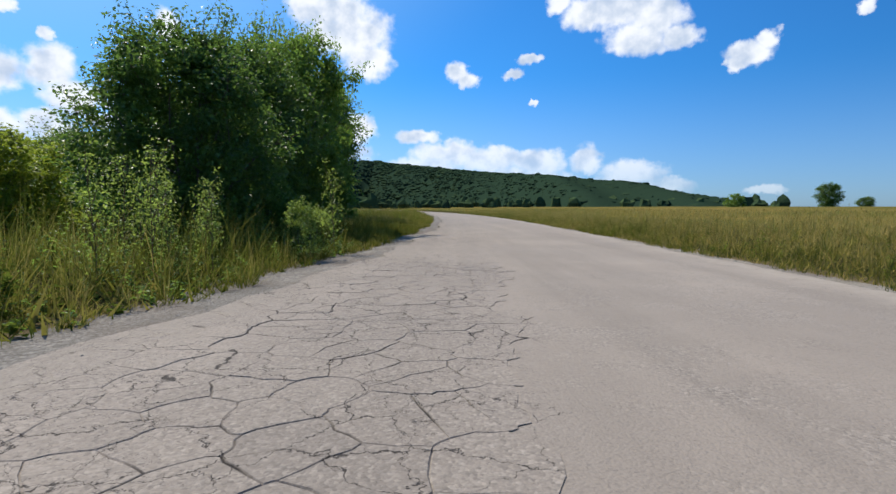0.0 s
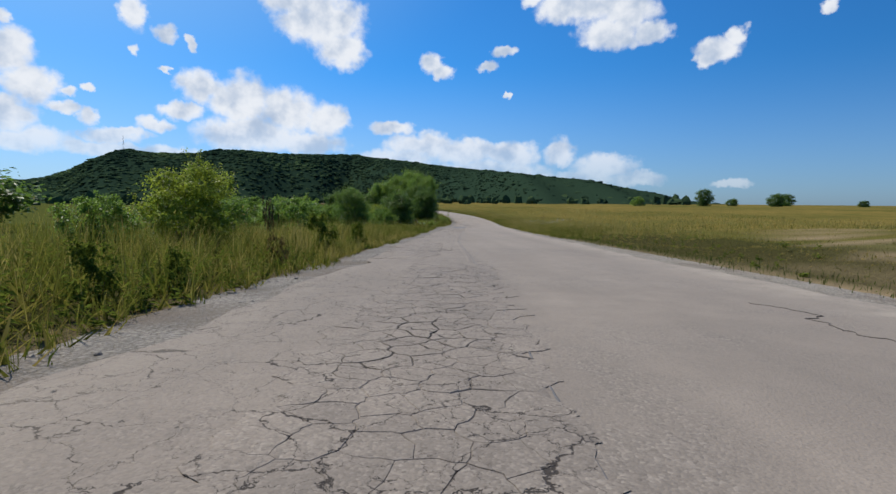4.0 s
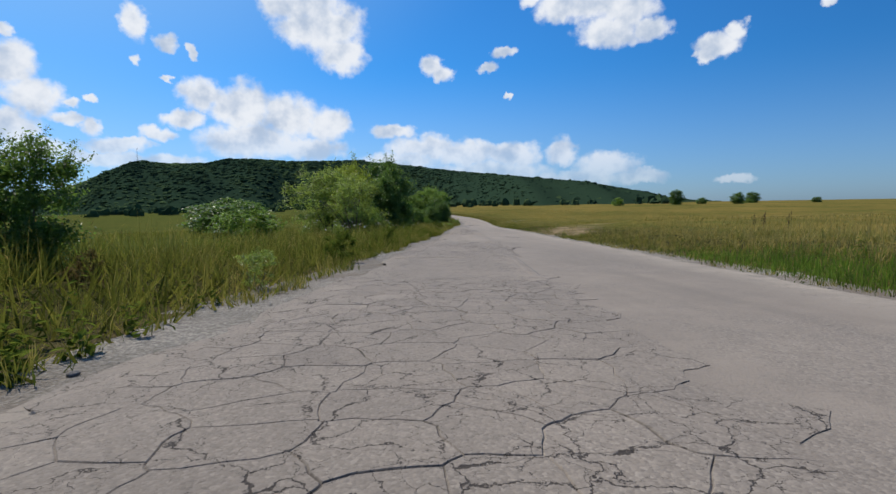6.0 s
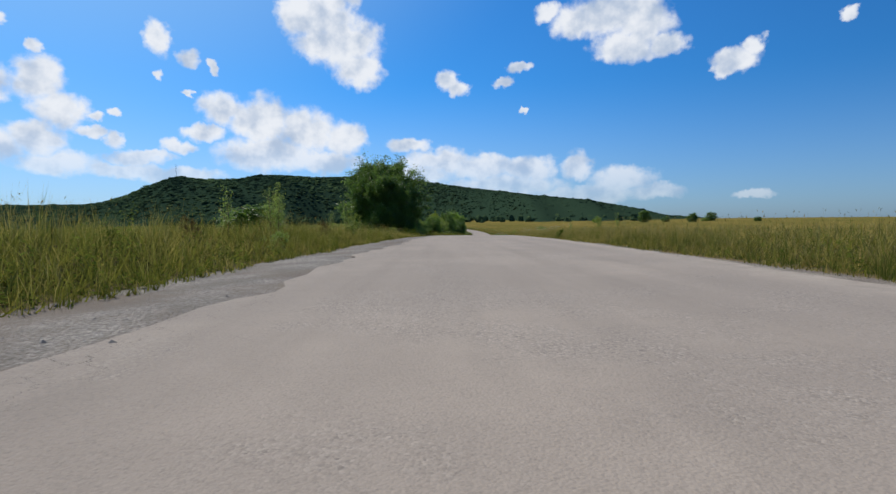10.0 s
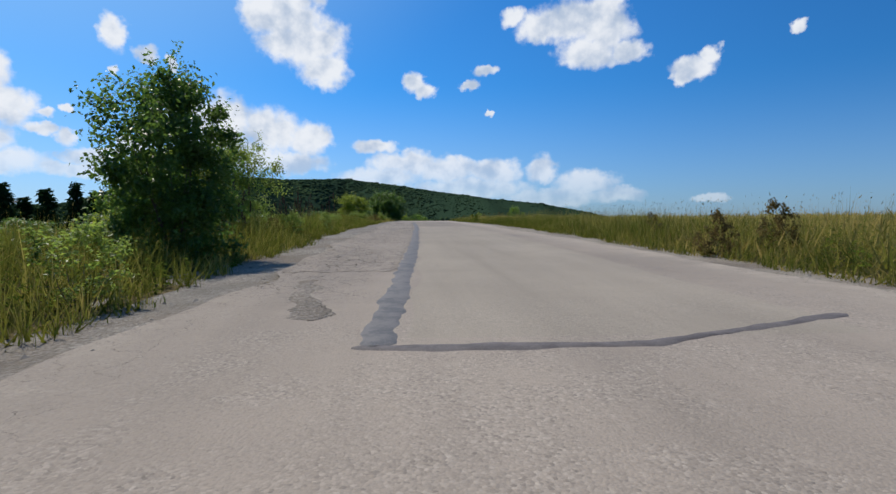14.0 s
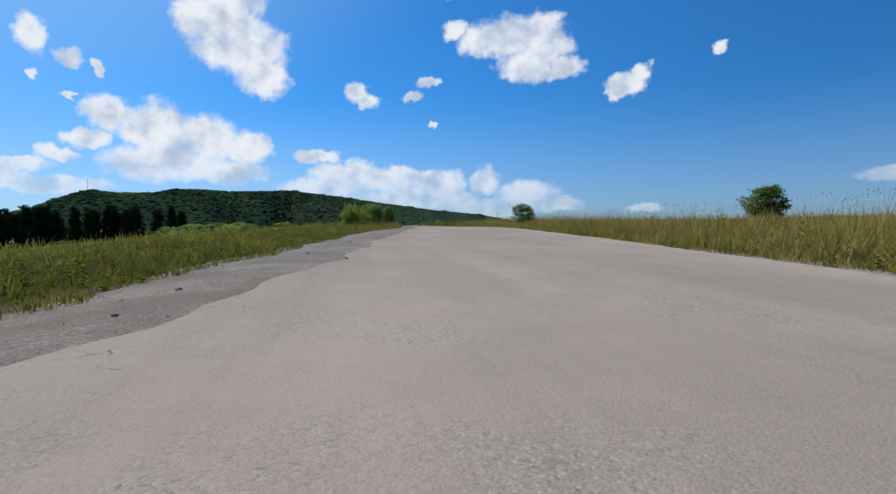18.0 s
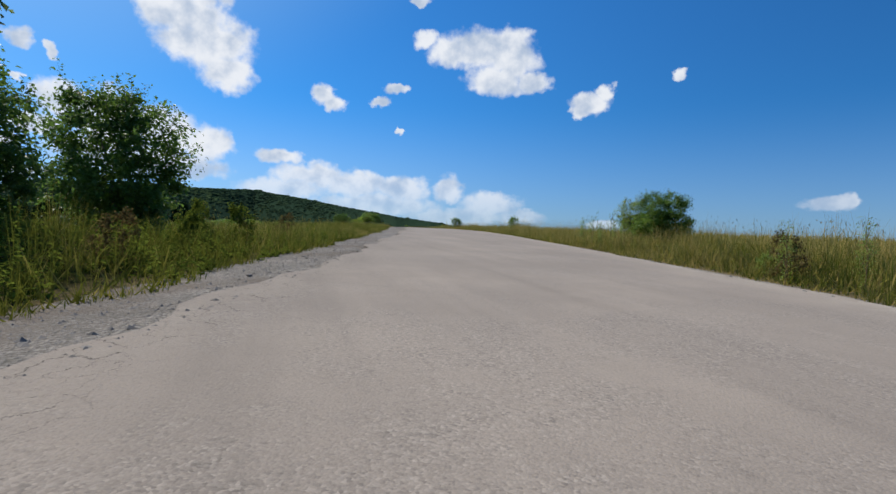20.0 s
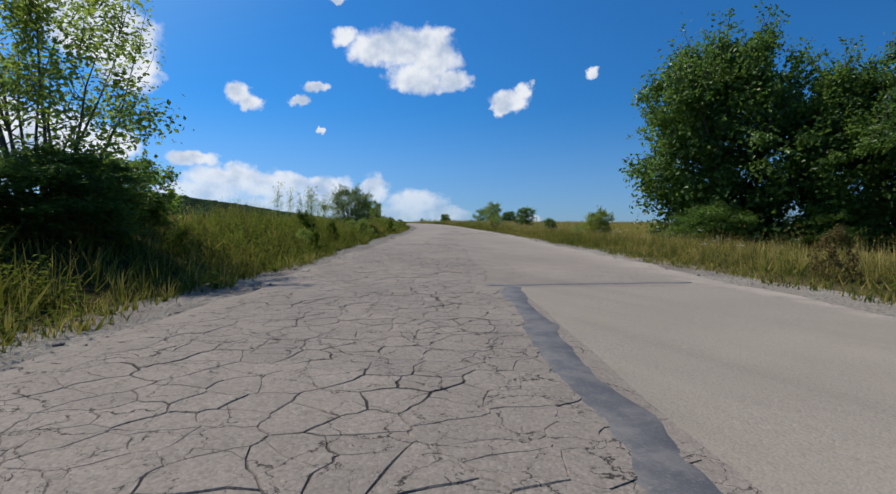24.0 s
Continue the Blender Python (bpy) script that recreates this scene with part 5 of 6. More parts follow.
# ---- patches, bitumen seals and joints in the asphalt ----
def ribbon(name, pts, wide, rag, mat, lift, label, step=0.05, seed=0, bed=0.045):
    """A strip of uneven width along points (s, v), as a part of the road."""
    rng = np.random.default_rng(seed)
    pts = np.array(pts, float)
    run = np.concatenate([[0], np.cumsum(np.hypot(*np.diff(pts, axis=0).T))])
    q = np.arange(0, run[-1] + step / 2, step)
    s, v = np.interp(q, run, pts[:, 0]), np.interp(q, run, pts[:, 1])
    ds, dv = np.gradient(s), np.gradient(v)
    ln = np.hypot(ds, dv)
    ns, nv = -dv / ln, ds / ln
    soft = np.hanning(15) / np.hanning(15).sum()
    edges = []
    for k in (-1, 1):
        r = np.convolve(rng.uniform(-1, 1, len(q) + 14), soft, mode="valid") * 2.4 + 0.6 * np.convolve(rng.uniform(-1, 1, len(q) + 2), [0.3, 0.4, 0.3], mode="valid")
        edges.append(k * 0.5 * wide * (1 + rag * r) * np.clip(np.minimum(q, q[-1] - q) / (0.5 * wide) + 0.15, 0, 1))
    cols = np.array([0, 0.14, 0.5, 0.86, 1.0])
    off = edges[0][:, None] * (1 - cols) + edges[1][:, None] * cols
    S, V = s[:, None] + ns[:, None] * off, v[:, None] + nv[:, None] * off
    x, y = spot(S, V)
    z = height(S, V) + bed + lift + np.array([-0.004 - lift, 0, 0, 0, -0.004 - lift])
    w = len(cols)
    i = np.arange((len(q) - 1) * (w - 1))
    a = i // (w - 1) * w + i % (w - 1)
    f = np.stack([a, a + 1, a + w + 1, a + w], -1)
    e = np.array([x[1, 0] - x[0, 0], y[1, 0] - y[0, 0]]), np.array([x[0, 1] - x[0, 0], y[0, 1] - y[0, 0]])
    if e[0][0] * e[1][1] - e[0][1] * e[1][0] > 0:
        f = f[:, ::-1]
    return part(name, np.stack([x, y, z], -1).reshape(-1, 3), f, mat, road, label, {"worn": np.zeros(x.size), "dust": np.zeros(x.size), "grime": np.interp(S, _gs, _gg).ravel() * 1.2}, True)


def overlay(name, s0, s1, left, right, mat, lift, label, seed=0):
    """A field of newer asphalt between the offsets left and right, each a list of (s, v)."""
    rng = np.random.default_rng(seed)
    s = np.arange(s0, s1, 0.25)
    soft = np.hanning(9) / np.hanning(9).sum()
    jl, jr = (np.convolve(rng.uniform(-0.12, 0.12, len(s) + 8), soft, mode="valid") for _ in range(2))
    l = np.interp(s, *np.array(left, float).T) + jl
    r = np.interp(s, *np.array(right, float).T) + jr
    f = np.linspace(0, 1, 13)
    V = l[:, None] * (1 - f) + r[:, None] * f
    ob = sheet(name, s, V, mat, 0.045 + lift)
    rim = np.zeros(V.shape, bool)
    rim[[0, -1]], rim[:, [0, -1]] = True, True
    for p in np.flatnonzero(rim.ravel()):
        ob.data.vertices[int(p)].co.z -= lift + 0.004
    ob.parent = road
    return tagged(ob, label)


overlay("asphalt_patch", -21.9, -10.9, [(-22, -1.95), (-10.9, -2.1)], [(-22, -0.52), (-16, -0.40), (-10.9, -0.62)], PATCH_GREY, 0.003, "smooth grey newer asphalt patch in one lane", 1)
ribbon("bitumen_seal", [(-21.9, -0.62), (-19.5, -0.55), (-16, -0.46), (-13, -0.58), (-10.8, -0.76)], 0.30, 0.35, TAR, 0.006, "dark bitumen seal along the patch", seed=2)
ribbon("bitumen_seal", [(-161.85, -1.7), (-162.05, -0.7), (-162.12, 0.02)], 0.22, 0.6, TAR_BROWN, 0.003, "dark bitumen seal across the road", seed=3)
ribbon("bitumen_seal", [(-162.0, 0.20), (-161.97, 0.5), (-162.03, 0.84)], 0.26, 0.7, TAR_BROWN, 0.003, seed=4, label="dark bitumen blot")
ribbon("bitumen_seal", [(-162.02, 0.76), (-161.78, 1.3), (-161.52, 2.2)], 0.34, 0.7, TAR_BROWN, 0.003, seed=5, label="dark bitumen seal across the road")
ribbon("bitumen_seal", [(-162.1, -0.05), (-162.16, 0.2), (-162.12, 0.8), (-161.95, 1.2)], 0.035, 0.8, TAR_BROWN, 0.0045, "thin bitumen seal", seed=26)
ribbon("bitumen_seal", [(-161.45, 2.4), (-161.2, 3.6)], 0.12, 0.5, TAR_BROWN, 0.003, seed=6, label="thin bitumen seal")
overlay("asphalt_patch", -282.9, -257.6, [(-283, -0.30), (-241.5, -0.30)], [(-283, 3.0), (-262, 2.85), (-241.5, 2.65)], PATCH, 0.003, "long strip of newer taupe asphalt", 7)
overlay("asphalt_patch", -257.4, -241.5, [(-283, -0.30), (-241.5, -0.30)], [(-283, 3.0), (-262, 2.85), (-241.5, 2.65)], PATCH_BROWN, 0.003, "strip of darker brown-grey newer asphalt", 30)
ribbon("bitumen_seal", [(-283, -0.34), (-276, -0.32), (-266, -0.32), (-264.5, -0.36), (-263, -0.28), (-256, -0.30), (-246, -0.36), (-241.4, -0.30)], 0.25, 0.32, TAR, 0.006, "blue-grey bitumen seal along the asphalt joint", seed=8)
ribbon("bitumen_seal", [(-283.0, -0.45), (-283.0, 0.3), (-282.95, 1.3), (-282.4, 2.5), (-282.15, 3.1)], 0.13, 0.55, TAR_BROWN, 0.006, "narrow bitumen seal across the lane", seed=9)
ribbon("bitumen_seal", [(-241.4, -0.4), (-241.5, 2.7)], 0.07, 0.6, TAR, 0.006, "thin bitumen seal across the lane", seed=10)
ribbon("bitumen_seal", [(-341.5, -2.0), (-341.44, -0.9), (-341.35, -0.2), (-341.15, 0.9), (-340.65, 2.1), (-339.9, 4.2)], 0.24, 0.4, TAR_BROWN, 0.003, "dark bitumen seal right across the road", seed=11)
ribbon("bitumen_seal", [(-443.5, -1.7), (-443.15, 0.14), (-442.5, 2.2), (-441.3, 4.6)], 0.34, 1.0, TAR_OLD, 0.003, "weathered bitumen seal across the road", seed=12)
ribbon("bitumen_seal", [(-464.85, -1.5), (-465.2, 0.16), (-464.8, 1.8), (-464.1, 4.0)], 0.14, 1.1, TAR_OLD, 0.003, "weathered bitumen seal across the road", seed=13)
ribbon("asphalt_patch", [(-487.0, 1.65), (-484.4, 1.45)], 0.85, 0.3, PATCH_DARK, 0.004, "small dark asphalt repair", seed=14)
overlay("asphalt_patch", -DRIVEN - 36, -520.8, [(-570, 0.70), (-520, 0.76)], [(-570, 3.9), (-520, 3.5)], PATCH, 0.003, "newer pale asphalt strip in one lane", 15)
ribbon("bitumen_seal", [(-540, 0.72), (-526, 0.70), (-524, 0.68), (-521, 0.82)], 0.22, 0.4, TAR, 0.006, "dark bitumen seal along the patch edge", seed=16)
ribbon("bitumen_seal", [(-520.9, 0.5), (-520.8, 1.8), (-520.65, 3.2)], 0.15, 0.5, TAR, 0.006, "dark bitumen seal across the lane", seed=17)
ribbon("bitumen_seal", [(-301.4, 1.22), (-301.4, 1.58)], 0.16, 0.5, TAR_OLD, 0.003, "small dark bitumen blot", seed=24)
ribbon("bitumen_seal", [(-181.6, 3.72), (-182.3, 3.78), (-183.2, 3.8)], 0.22, 0.5, TAR_OLD, 0.003, "weathered bitumen blot", seed=25)
ribbon("joint_ridge", [(-46, -0.45), (-57, -0.38), (-64.5, 0.0), (-81, 0.54), (-96, 0.74), (-115, 0.9), (-136, 1.03), (-152, 1.06)], 0.10, 0.5, ASPHALT, 0.004, "raised joint between the asphalt lanes", seed=18)
ribbon("joint_crack", [(-46, -0.37), (-57, -0.30), (-64.5, 0.08), (-81, 0.62), (-96, 0.82), (-115, 0.98)], 0.014, 0.5, TAR, 0.004, "dark open crack along the joint", seed=19)
ribbon("joint_crack", [(-510, 0.35), (-500, 0.3), (-495, 0.25)], 0.018, 0.5, TAR, 0.006, "dark open crack along the lane", seed=20)
ribbon("pothole", [(-282.2, -0.85), (-280.9, -1.2), (-279.8, -1.35)], 0.30, 0.6, DIRT, 0.004, "crumbled broken edge showing gravel", seed=21)
ribbon("pothole", [(-131.9, -1.0), (-131.9, 0.1)], 0.55, 0.3, PATCH, 0.004, "shallow worn hollow in the asphalt", seed=22)
ribbon("pothole", [(-237.6, -2.0), (-235.3, -1.85), (-233.4, -1.62)], 0.5, 0.9, DIRT, 0.012, "crumbled broken edge showing gravel", seed=23)

ribbon("dirt_patch", [(-343.8, -2.75), (-342.4, -2.85), (-341.0, -2.95), (-339.2, -3.1)], 1.2, 0.5, DIRT, 0.008, "brown dirt on the gravel beside the asphalt", seed=27, bed=0.0)
ribbon("dirt_patch", [(-186.0, -2.65), (-182.0, -2.7), (-178.0, -2.65), (-170.0, -2.7)], 0.8, 0.5, DIRT, 0.008, "brown dirt on the gravel beside the asphalt", seed=28, bed=0.0)
ribbon("dirt_patch", [(-323.0, -2.2), (-318.0, -2.2), (-312.0, -2.2), (-304.0, -2.35)], 0.7, 0.4, DIRT, 0.008, "brown dirt on the gravel beside the asphalt", seed=29, bed=0.0)

# ---- crazed asphalt: plates with open cracks between them ----
def clipped(poly, mid, nx, ny):
    """The part of a convex outline on the near side of the line through mid with the normal (nx, ny)."""
    out = []
    for (ax, ay), (bx, by) in zip(poly, poly[1:] + poly[:1]):
        a, b = (ax - mid[0]) * nx + (ay - mid[1]) * ny, (bx - mid[0]) * nx + (by - mid[1]) * ny
        if a <= 0:
            out.append((ax, ay))
        if (a < 0) != (b < 0) and a != b:
            q = a / (a - b)
            out.append((ax + (bx - ax) * q, ay + (by - ay) * q))
    return out


def plate_outlines(s0, s1, v0, v1, size, seed):
    """Outlines of irregular cells over a stretch of road."""
    rng = np.random.default_rng(seed)
    ns, nv = max(2, round((s1 - s0) / size)), max(2, round((v1 - v0) / size))
    gs, gv = (s1 - s0) / ns, (v1 - v0) / nv
    pts = {(i, j): (s0 + (i + rng.uniform(0.08, 0.92)) * gs, v0 + (j + rng.uniform(0.08, 0.92)) * gv) for i in range(-2, ns + 2) for j in range(-2, nv + 2)}
    for i in range(ns):
        for j in range(nv):
            c = pts[i, j]
            poly = [(c[0] + a * gs * 1.6, c[1] + b * gv * 1.6) for a, b in ((-1, -1), (1, -1), (1, 1), (-1, 1))]
            for di in range(-2, 3):
                for dj in range(-2, 3):
                    if (di or dj) and (i + di, j + dj) in pts:
                        o = pts[i + di, j + dj]
                        poly = clipped(poly, ((c[0] + o[0]) / 2, (c[1] + o[1]) / 2), o[0] - c[0], o[1] - c[1])
            if len(poly) > 2:
                yield c, poly


def plate(c, poly, zone, width):
    """One plate: a dark bed, a broken rim and the worn top. Points as (s, v, lift, gap)."""
    s0, s1, v0, v1 = zone
    ring = []
    for (as_, av), (bs, bv) in zip(poly, poly[1:] + poly[:1]):
        for q in (0.0, 0.25, 0.5, 0.75):
            s, v = as_ + (bs - as_) * q, av + (bv - av) * q
            w = noise.noise_vector(Vector((s * 5.2, v * 5.2, 1.0))) * 0.040 + noise.noise_vector(Vector((s * 19.0, v * 19.0, 4.0))) * 0.022
            ring.append((s + w.x, v + w.y))
    rows = [[], [], []]
    for s, v in ring:
        calm = min(1.0, max(0.0, min(s - s0, s1 - s) / 0.9)) * min(1.0, max(0.0, min(v - v0, v1 - v) / 0.35))
        open_ = 0.72 * width * calm * max(0.0, 0.10 + 1.05 * noise.noise(Vector((s * 1.5, v * 1.5, 9.0))) + 0.55 * noise.noise(Vector((s * 7.0, v * 7.0, 2.0))))
        ds, dv = c[0] - s, c[1] - v
        far = max(0.02, math.hypot(ds, dv))
        k, k2 = min(0.3, open_ / far), min(0.4, (open_ + 0.006 * calm) / far)
        tilt = 0.0035 * calm * noise.noise(Vector((c[0] * 3, c[1] * 3, 7.0)))
        rows[0].append((s, v, 0.0025, min(1.0, open_ / 0.0025)))
        rows[1].append((s + ds * k, v + dv * k, 0.0025, min(1.0, open_ / 0.0025)))
        rows[2].append((s + ds * k2, v + dv * k2, 0.004 + 0.004 * calm + tilt, 0.0))
    pts = rows[0] + rows[1] + rows[2] + [(c[0], c[1], rows[2][0][2] + 0.001, 0.0)]
    n = len(ring)
    faces = []
    for r in (0, 1):
        for i in range(n):
            a, b = r * n + i, r * n + (i + 1) % n
            faces += [(a, b, b + n), (a, b + n, a + n)]
    faces += [(2 * n + i, 2 * n + (i + 1) % n, 3 * n) for i in range(n)]
    return pts, faces


# from, to along the line, from, to across it, size of the plates, width of the cracks
CRAZED = [(-2, 9, -2.0, 0.15, 0.34, 0.0072), (-38, -24.5, -2.0, -0.3, 0.28, 0.011), (-66, -58, -1.9, -0.7, 0.48, 0.006), (-75.2, -67, -0.85, 0.42, 0.22, 0.010), (-86, -77.5, -1.6, 0.0, 0.33, 0.0095),
          (-108, -98.5, -1.85, 1.0, 0.25, 0.010), (-119.5, -112, -1.8, 1.1, 0.40, 0.0045), (-141, -134, -1.7, 1.5, 0.42, 0.0045), (-152, -144, -1.3, 0.3, 0.36, 0.010), (-279.0, -257.5, -1.95, -0.46, 0.22, 0.012),
          (-257.5, -240.5, -1.95, -0.50, 0.30, 0.0115), (-470.5, -466.0, -0.6, 3.2, 0.45, 0.010), (-497, -489.8, 0.2, 3.6, 0.34, 0.0025), (-509.5, -500, -0.4, 0.6, 0.4, 0.010), (-531, -511, -2.1, 0.62, 0.25, 0.0072)]
_pv, _pf = [], []
for z, (s0, s1, v0, v1, size, width) in enumerate(CRAZED):
    for c, poly in plate_outlines(s0, s1, v0, v1, size, 300 + z):
        pts, faces = plate(c, poly, (s0, s1, v0, v1), width)
        pts = np.array(pts)
        x, y = spot(pts[:, 0], pts[:, 1])
        co = np.stack([x, y, height(pts[:, 0], pts[:, 1]) + 0.045 + pts[:, 2]], -1)
        dirt = np.interp(pts[:, 0], _gs, _gg) + 0.22 * noise.noise(Vector((c[0] * 5, c[1] * 5, 3.0)))
        if -263.5 < c[0] < -260.5 or -525.5 < c[0] < -523.5:
            part("asphalt_plate", co, np.array(faces)[:, ::-1], ASPHALT, road, values={"gap": pts[:, 3], "worn": np.full(len(co), 0.7), "grime": dirt, "dust": np.zeros(len(co))}, smooth_faces=False)
        else:
            _pf.append(np.array(faces)[:, ::-1] + (_pv[-1][3] if _pv else 0))
            _pv.append((co, pts[:, 3], dirt, (_pv[-1][3] if _pv else 0) + len(co)))
_co = np.concatenate([q[0] for q in _pv])
tagged(part("asphalt_plates", _co, np.concatenate(_pf), ASPHALT, road, "crazed asphalt broken into plates by open cracks",
            {"gap": np.concatenate([q[1] for q in _pv]), "worn": np.full(len(_co), 0.7), "grime": np.concatenate([q[2] for q in _pv]), "dust": np.zeros(len(_co))}), kind="stuff")


def crack(pts, wide=0.016, seed=0):
    """A jagged open crack along points (s, v)."""
    rng = np.random.default_rng(seed)
    pts = [np.array(q, float) for q in pts]
    for _ in range(4):
        out = [pts[0]]
        for a, b in zip(pts, pts[1:]):
            d = b - a
            out += [(a + b) / 2 + np.array([-d[1], d[0]]) * rng.normal(0, 0.22), b]
        pts = out
    return ribbon("crack", pts, wide, 0.9, CRACK, 0.0055, "dark open crack in the asphalt", 0.02, seed)


CRACK = tar_material("open_crack", (0.022, 0.018, 0.016, 1), (0.060, 0.050, 0.042, 1))
for q, path in enumerate((
        [(-4.13, -0.6), (-4.32, -0.39), (-4.35, -0.14), (-4.59, 0.02), (-4.57, 0.39), (-4.55, 0.66), (-4.31, 1.22), (-4.19, 1.52)], [(-3.23, -0.57), (-3.2, -0.17), (-3.41, 0.5)],
        [(-5.16, -1.66), (-4.76, -1.78), (-3.78, -2.02), (-3.22, -2.0), (-2.17, -2.09)], [(-5.49, -1.34), (-5.14, -1.46), (-4.83, -1.31), (-4.34, -1.39)],
        [(-15.99, -0.17), (-15.93, 0.12), (-15.82, 0.55), (-15.7, 1.03)], [(-20.17, 1.45), (-20.47, 1.53), (-20.93, 1.42), (-21.07, 1.55)])):
    crack(path, 0.0055, 40 + q)
for q, path in enumerate((
        [(-96.07, -1.45), (-95.87, -1.49), (-95.66, -1.25), (-95.31, -1.24), (-94.95, -1.15)], [(-92.69, 1.72), (-93.28, 1.9), (-94.2, 2.2)], [(-71.22, 2.7), (-72.32, 2.72), (-72.87, 2.78)],
        [(-104.9, 1.0), (-104.35, 1.26), (-103.5, 1.42)], [(-64.04, -1.07), (-64.04, -0.85), (-63.64, -0.91), (-63.24, -1.03), (-61.89, -1.05)], [(-64.45, -1.42), (-64.05, -1.44), (-63.7, -1.3), (-63.35, -1.26)])):
    crack(path, 0.0055, 50 + q)
for q, path in enumerate((
        [(-116.77, -0.48), (-116.76, -0.21), (-116.51, -0.21), (-116.31, -0.31), (-116.06, -0.26)], [(-118.05, -1.13), (-117.75, -1.08), (-117.53, -0.74), (-117.23, -0.61)], [(-129.29, -1.13), (-129.13, -1.06)],
        [(-129.23, -0.93), (-129.12, -0.79), (-128.97, -0.8), (-128.81, -0.71), (-128.62, -0.74), (-128.56, -0.56)], [(-129.1, -0.43), (-129.15, -0.34), (-129.14, -0.2), (-128.98, -0.12)],
        [(-128.88, -0.07), (-128.43, -0.01), (-128.13, -0.07), (-127.33, -0.07), (-127.07, 0.01)])):
    crack(path, 0.011, 60 + q)
for q, path in enumerate((
        [(-140.19, 0.02), (-139.89, -0.01), (-139.19, 0.06), (-138.49, -0.02), (-137.63, 0.14), (-136.19, -0.01)], [(-140.21, -0.39), (-140.19, 0.04), (-140.13, 0.33), (-139.9, 0.92)],
        [(-510.24, 0.18), (-508.89, 0.18), (-506.94, 0.26)], [(-508.48, -0.5), (-507.93, -0.33), (-507.09, -0.05)], [(-508.73, -1.64), (-508.88, -0.94), (-508.99, 0.15)])):
    crack(path, 0.010, 70 + q)

# loose stones on the shoulders
_n = 22000
_side = np.where(RNG.random(_n) < 0.72, -1, 1)
_s = RNG.uniform(S_END - 1, 40, _n)
_s[:11000] = RNG.uniform(S_END - 1, -395, 11000)
_pl, _gl = np.where(_side < 0, edge(PAVE_L, _s), edge(PAVE_R, _s)), np.where(_side < 0, edge(GRASS_L, _s), edge(GRASS_R, _s))
# rubble where the pavement's edge has crumbled away
_s[11000:12100], _side[11000:12100] = -235.6 + np.clip(RNG.normal(0, 1.0, 1100), -2.4, 2.4), -1
_pl[11000:12100], _gl[11000:12100] = 1.72, 2.35
_vv = _side * (_pl - 0.15 + (_gl - _pl + 0.3) * RNG.random(_n) ** 0.8)
_x, _y = spot(_s, _vv)
_z = height(_s, _vv) + np.where(np.abs(_vv) < _pl, 0.045, 0.0)
_r = RNG.uniform(0.006, 0.017, _n) + 0.022 * RNG.random(_n) ** 5
_r[:11000] *= 1.3
_r[11000:12100] *= 0.95
_z[11000:12100] += 0.02
octa = np.array([(1, 0, 0), (0, 1, 0), (-1, 0, 0), (0, -1, 0), (0, 0, 0.5), (0, 0, -0.4)], float)
of = np.array([(0, 1, 4), (1, 2, 4), (2, 3, 4), (3, 0, 4), (1, 0, 5), (2, 1, 5), (3, 2, 5), (0, 3, 5)])
vv = octa[None] * _r[:, None, None] * RNG.uniform(0.6, 1.5, (_n, 6, 1)) + np.stack([_x, _y, _z], -1)[:, None]
stones = mesh_object("loose_stones", vv.reshape(-1, 3), (of[None] + (np.arange(_n) * 6)[:, None, None]).reshape(-1, 3), STONE, False)
tagged(stones, "loose pale stones scattered on the gravel shoulders", "stones", kind="stuff")


# larger stones lying singly along the shoulders
def stone_mesh(seed):
    rng = np.random.default_rng(seed)
    bm = bmesh.new()
    bmesh.ops.create_icosphere(bm, subdivisions=2, radius=1.0)
    cut = [Vector(rng.normal(0, 1, 3)).normalized() for _ in range(7)]
    for p in bm.verts:
        for c in cut:
            over = p.co.dot(c) - 0.72
            if over > 0:
                p.co -= c * over * 0.9
        p.co.z *= 0.6
    me = bpy.data.meshes.new("stone")
    bm.to_mesh(me)
    bm.free()
    me.materials.append(STONE)
    return me


_stones = [stone_mesh(i) for i in range(4)]
_sr = np.random.default_rng(23)
for i in range(190):
    left = _sr.random() < 0.75
    s = _sr.uniform(S_END, 8) if i % 2 else _sr.uniform(S_END, -400)
    a, b = (edge(PAVE_L, s), edge(GRASS_L, s)) if left else (edge(PAVE_R, s), edge(GRASS_R, s))
    v = float(a + 0.1 + (b - a - 0.05) * _sr.random()) * (-1 if left else 1)
    x, y = spot(np.array(s), np.array(v))
    r = _sr.uniform(0.018, 0.042)
    ob = new("stone", _stones[i % 4])
    ob.matrix_basis = Matrix.Translation((float(x), float(y), float(height(s, v)) + r * 0.25)) @ Matrix.Rotation(_sr.uniform(0, 6.28), 4, "Z") @ Matrix.Diagonal((r * _sr.uniform(0.9, 1.5), r, r * _sr.uniform(0.7, 1.1), 1))
    tagged(ob, "rough grey-brown stone lying on the gravel shoulder", "stone", group="stones on the shoulders")

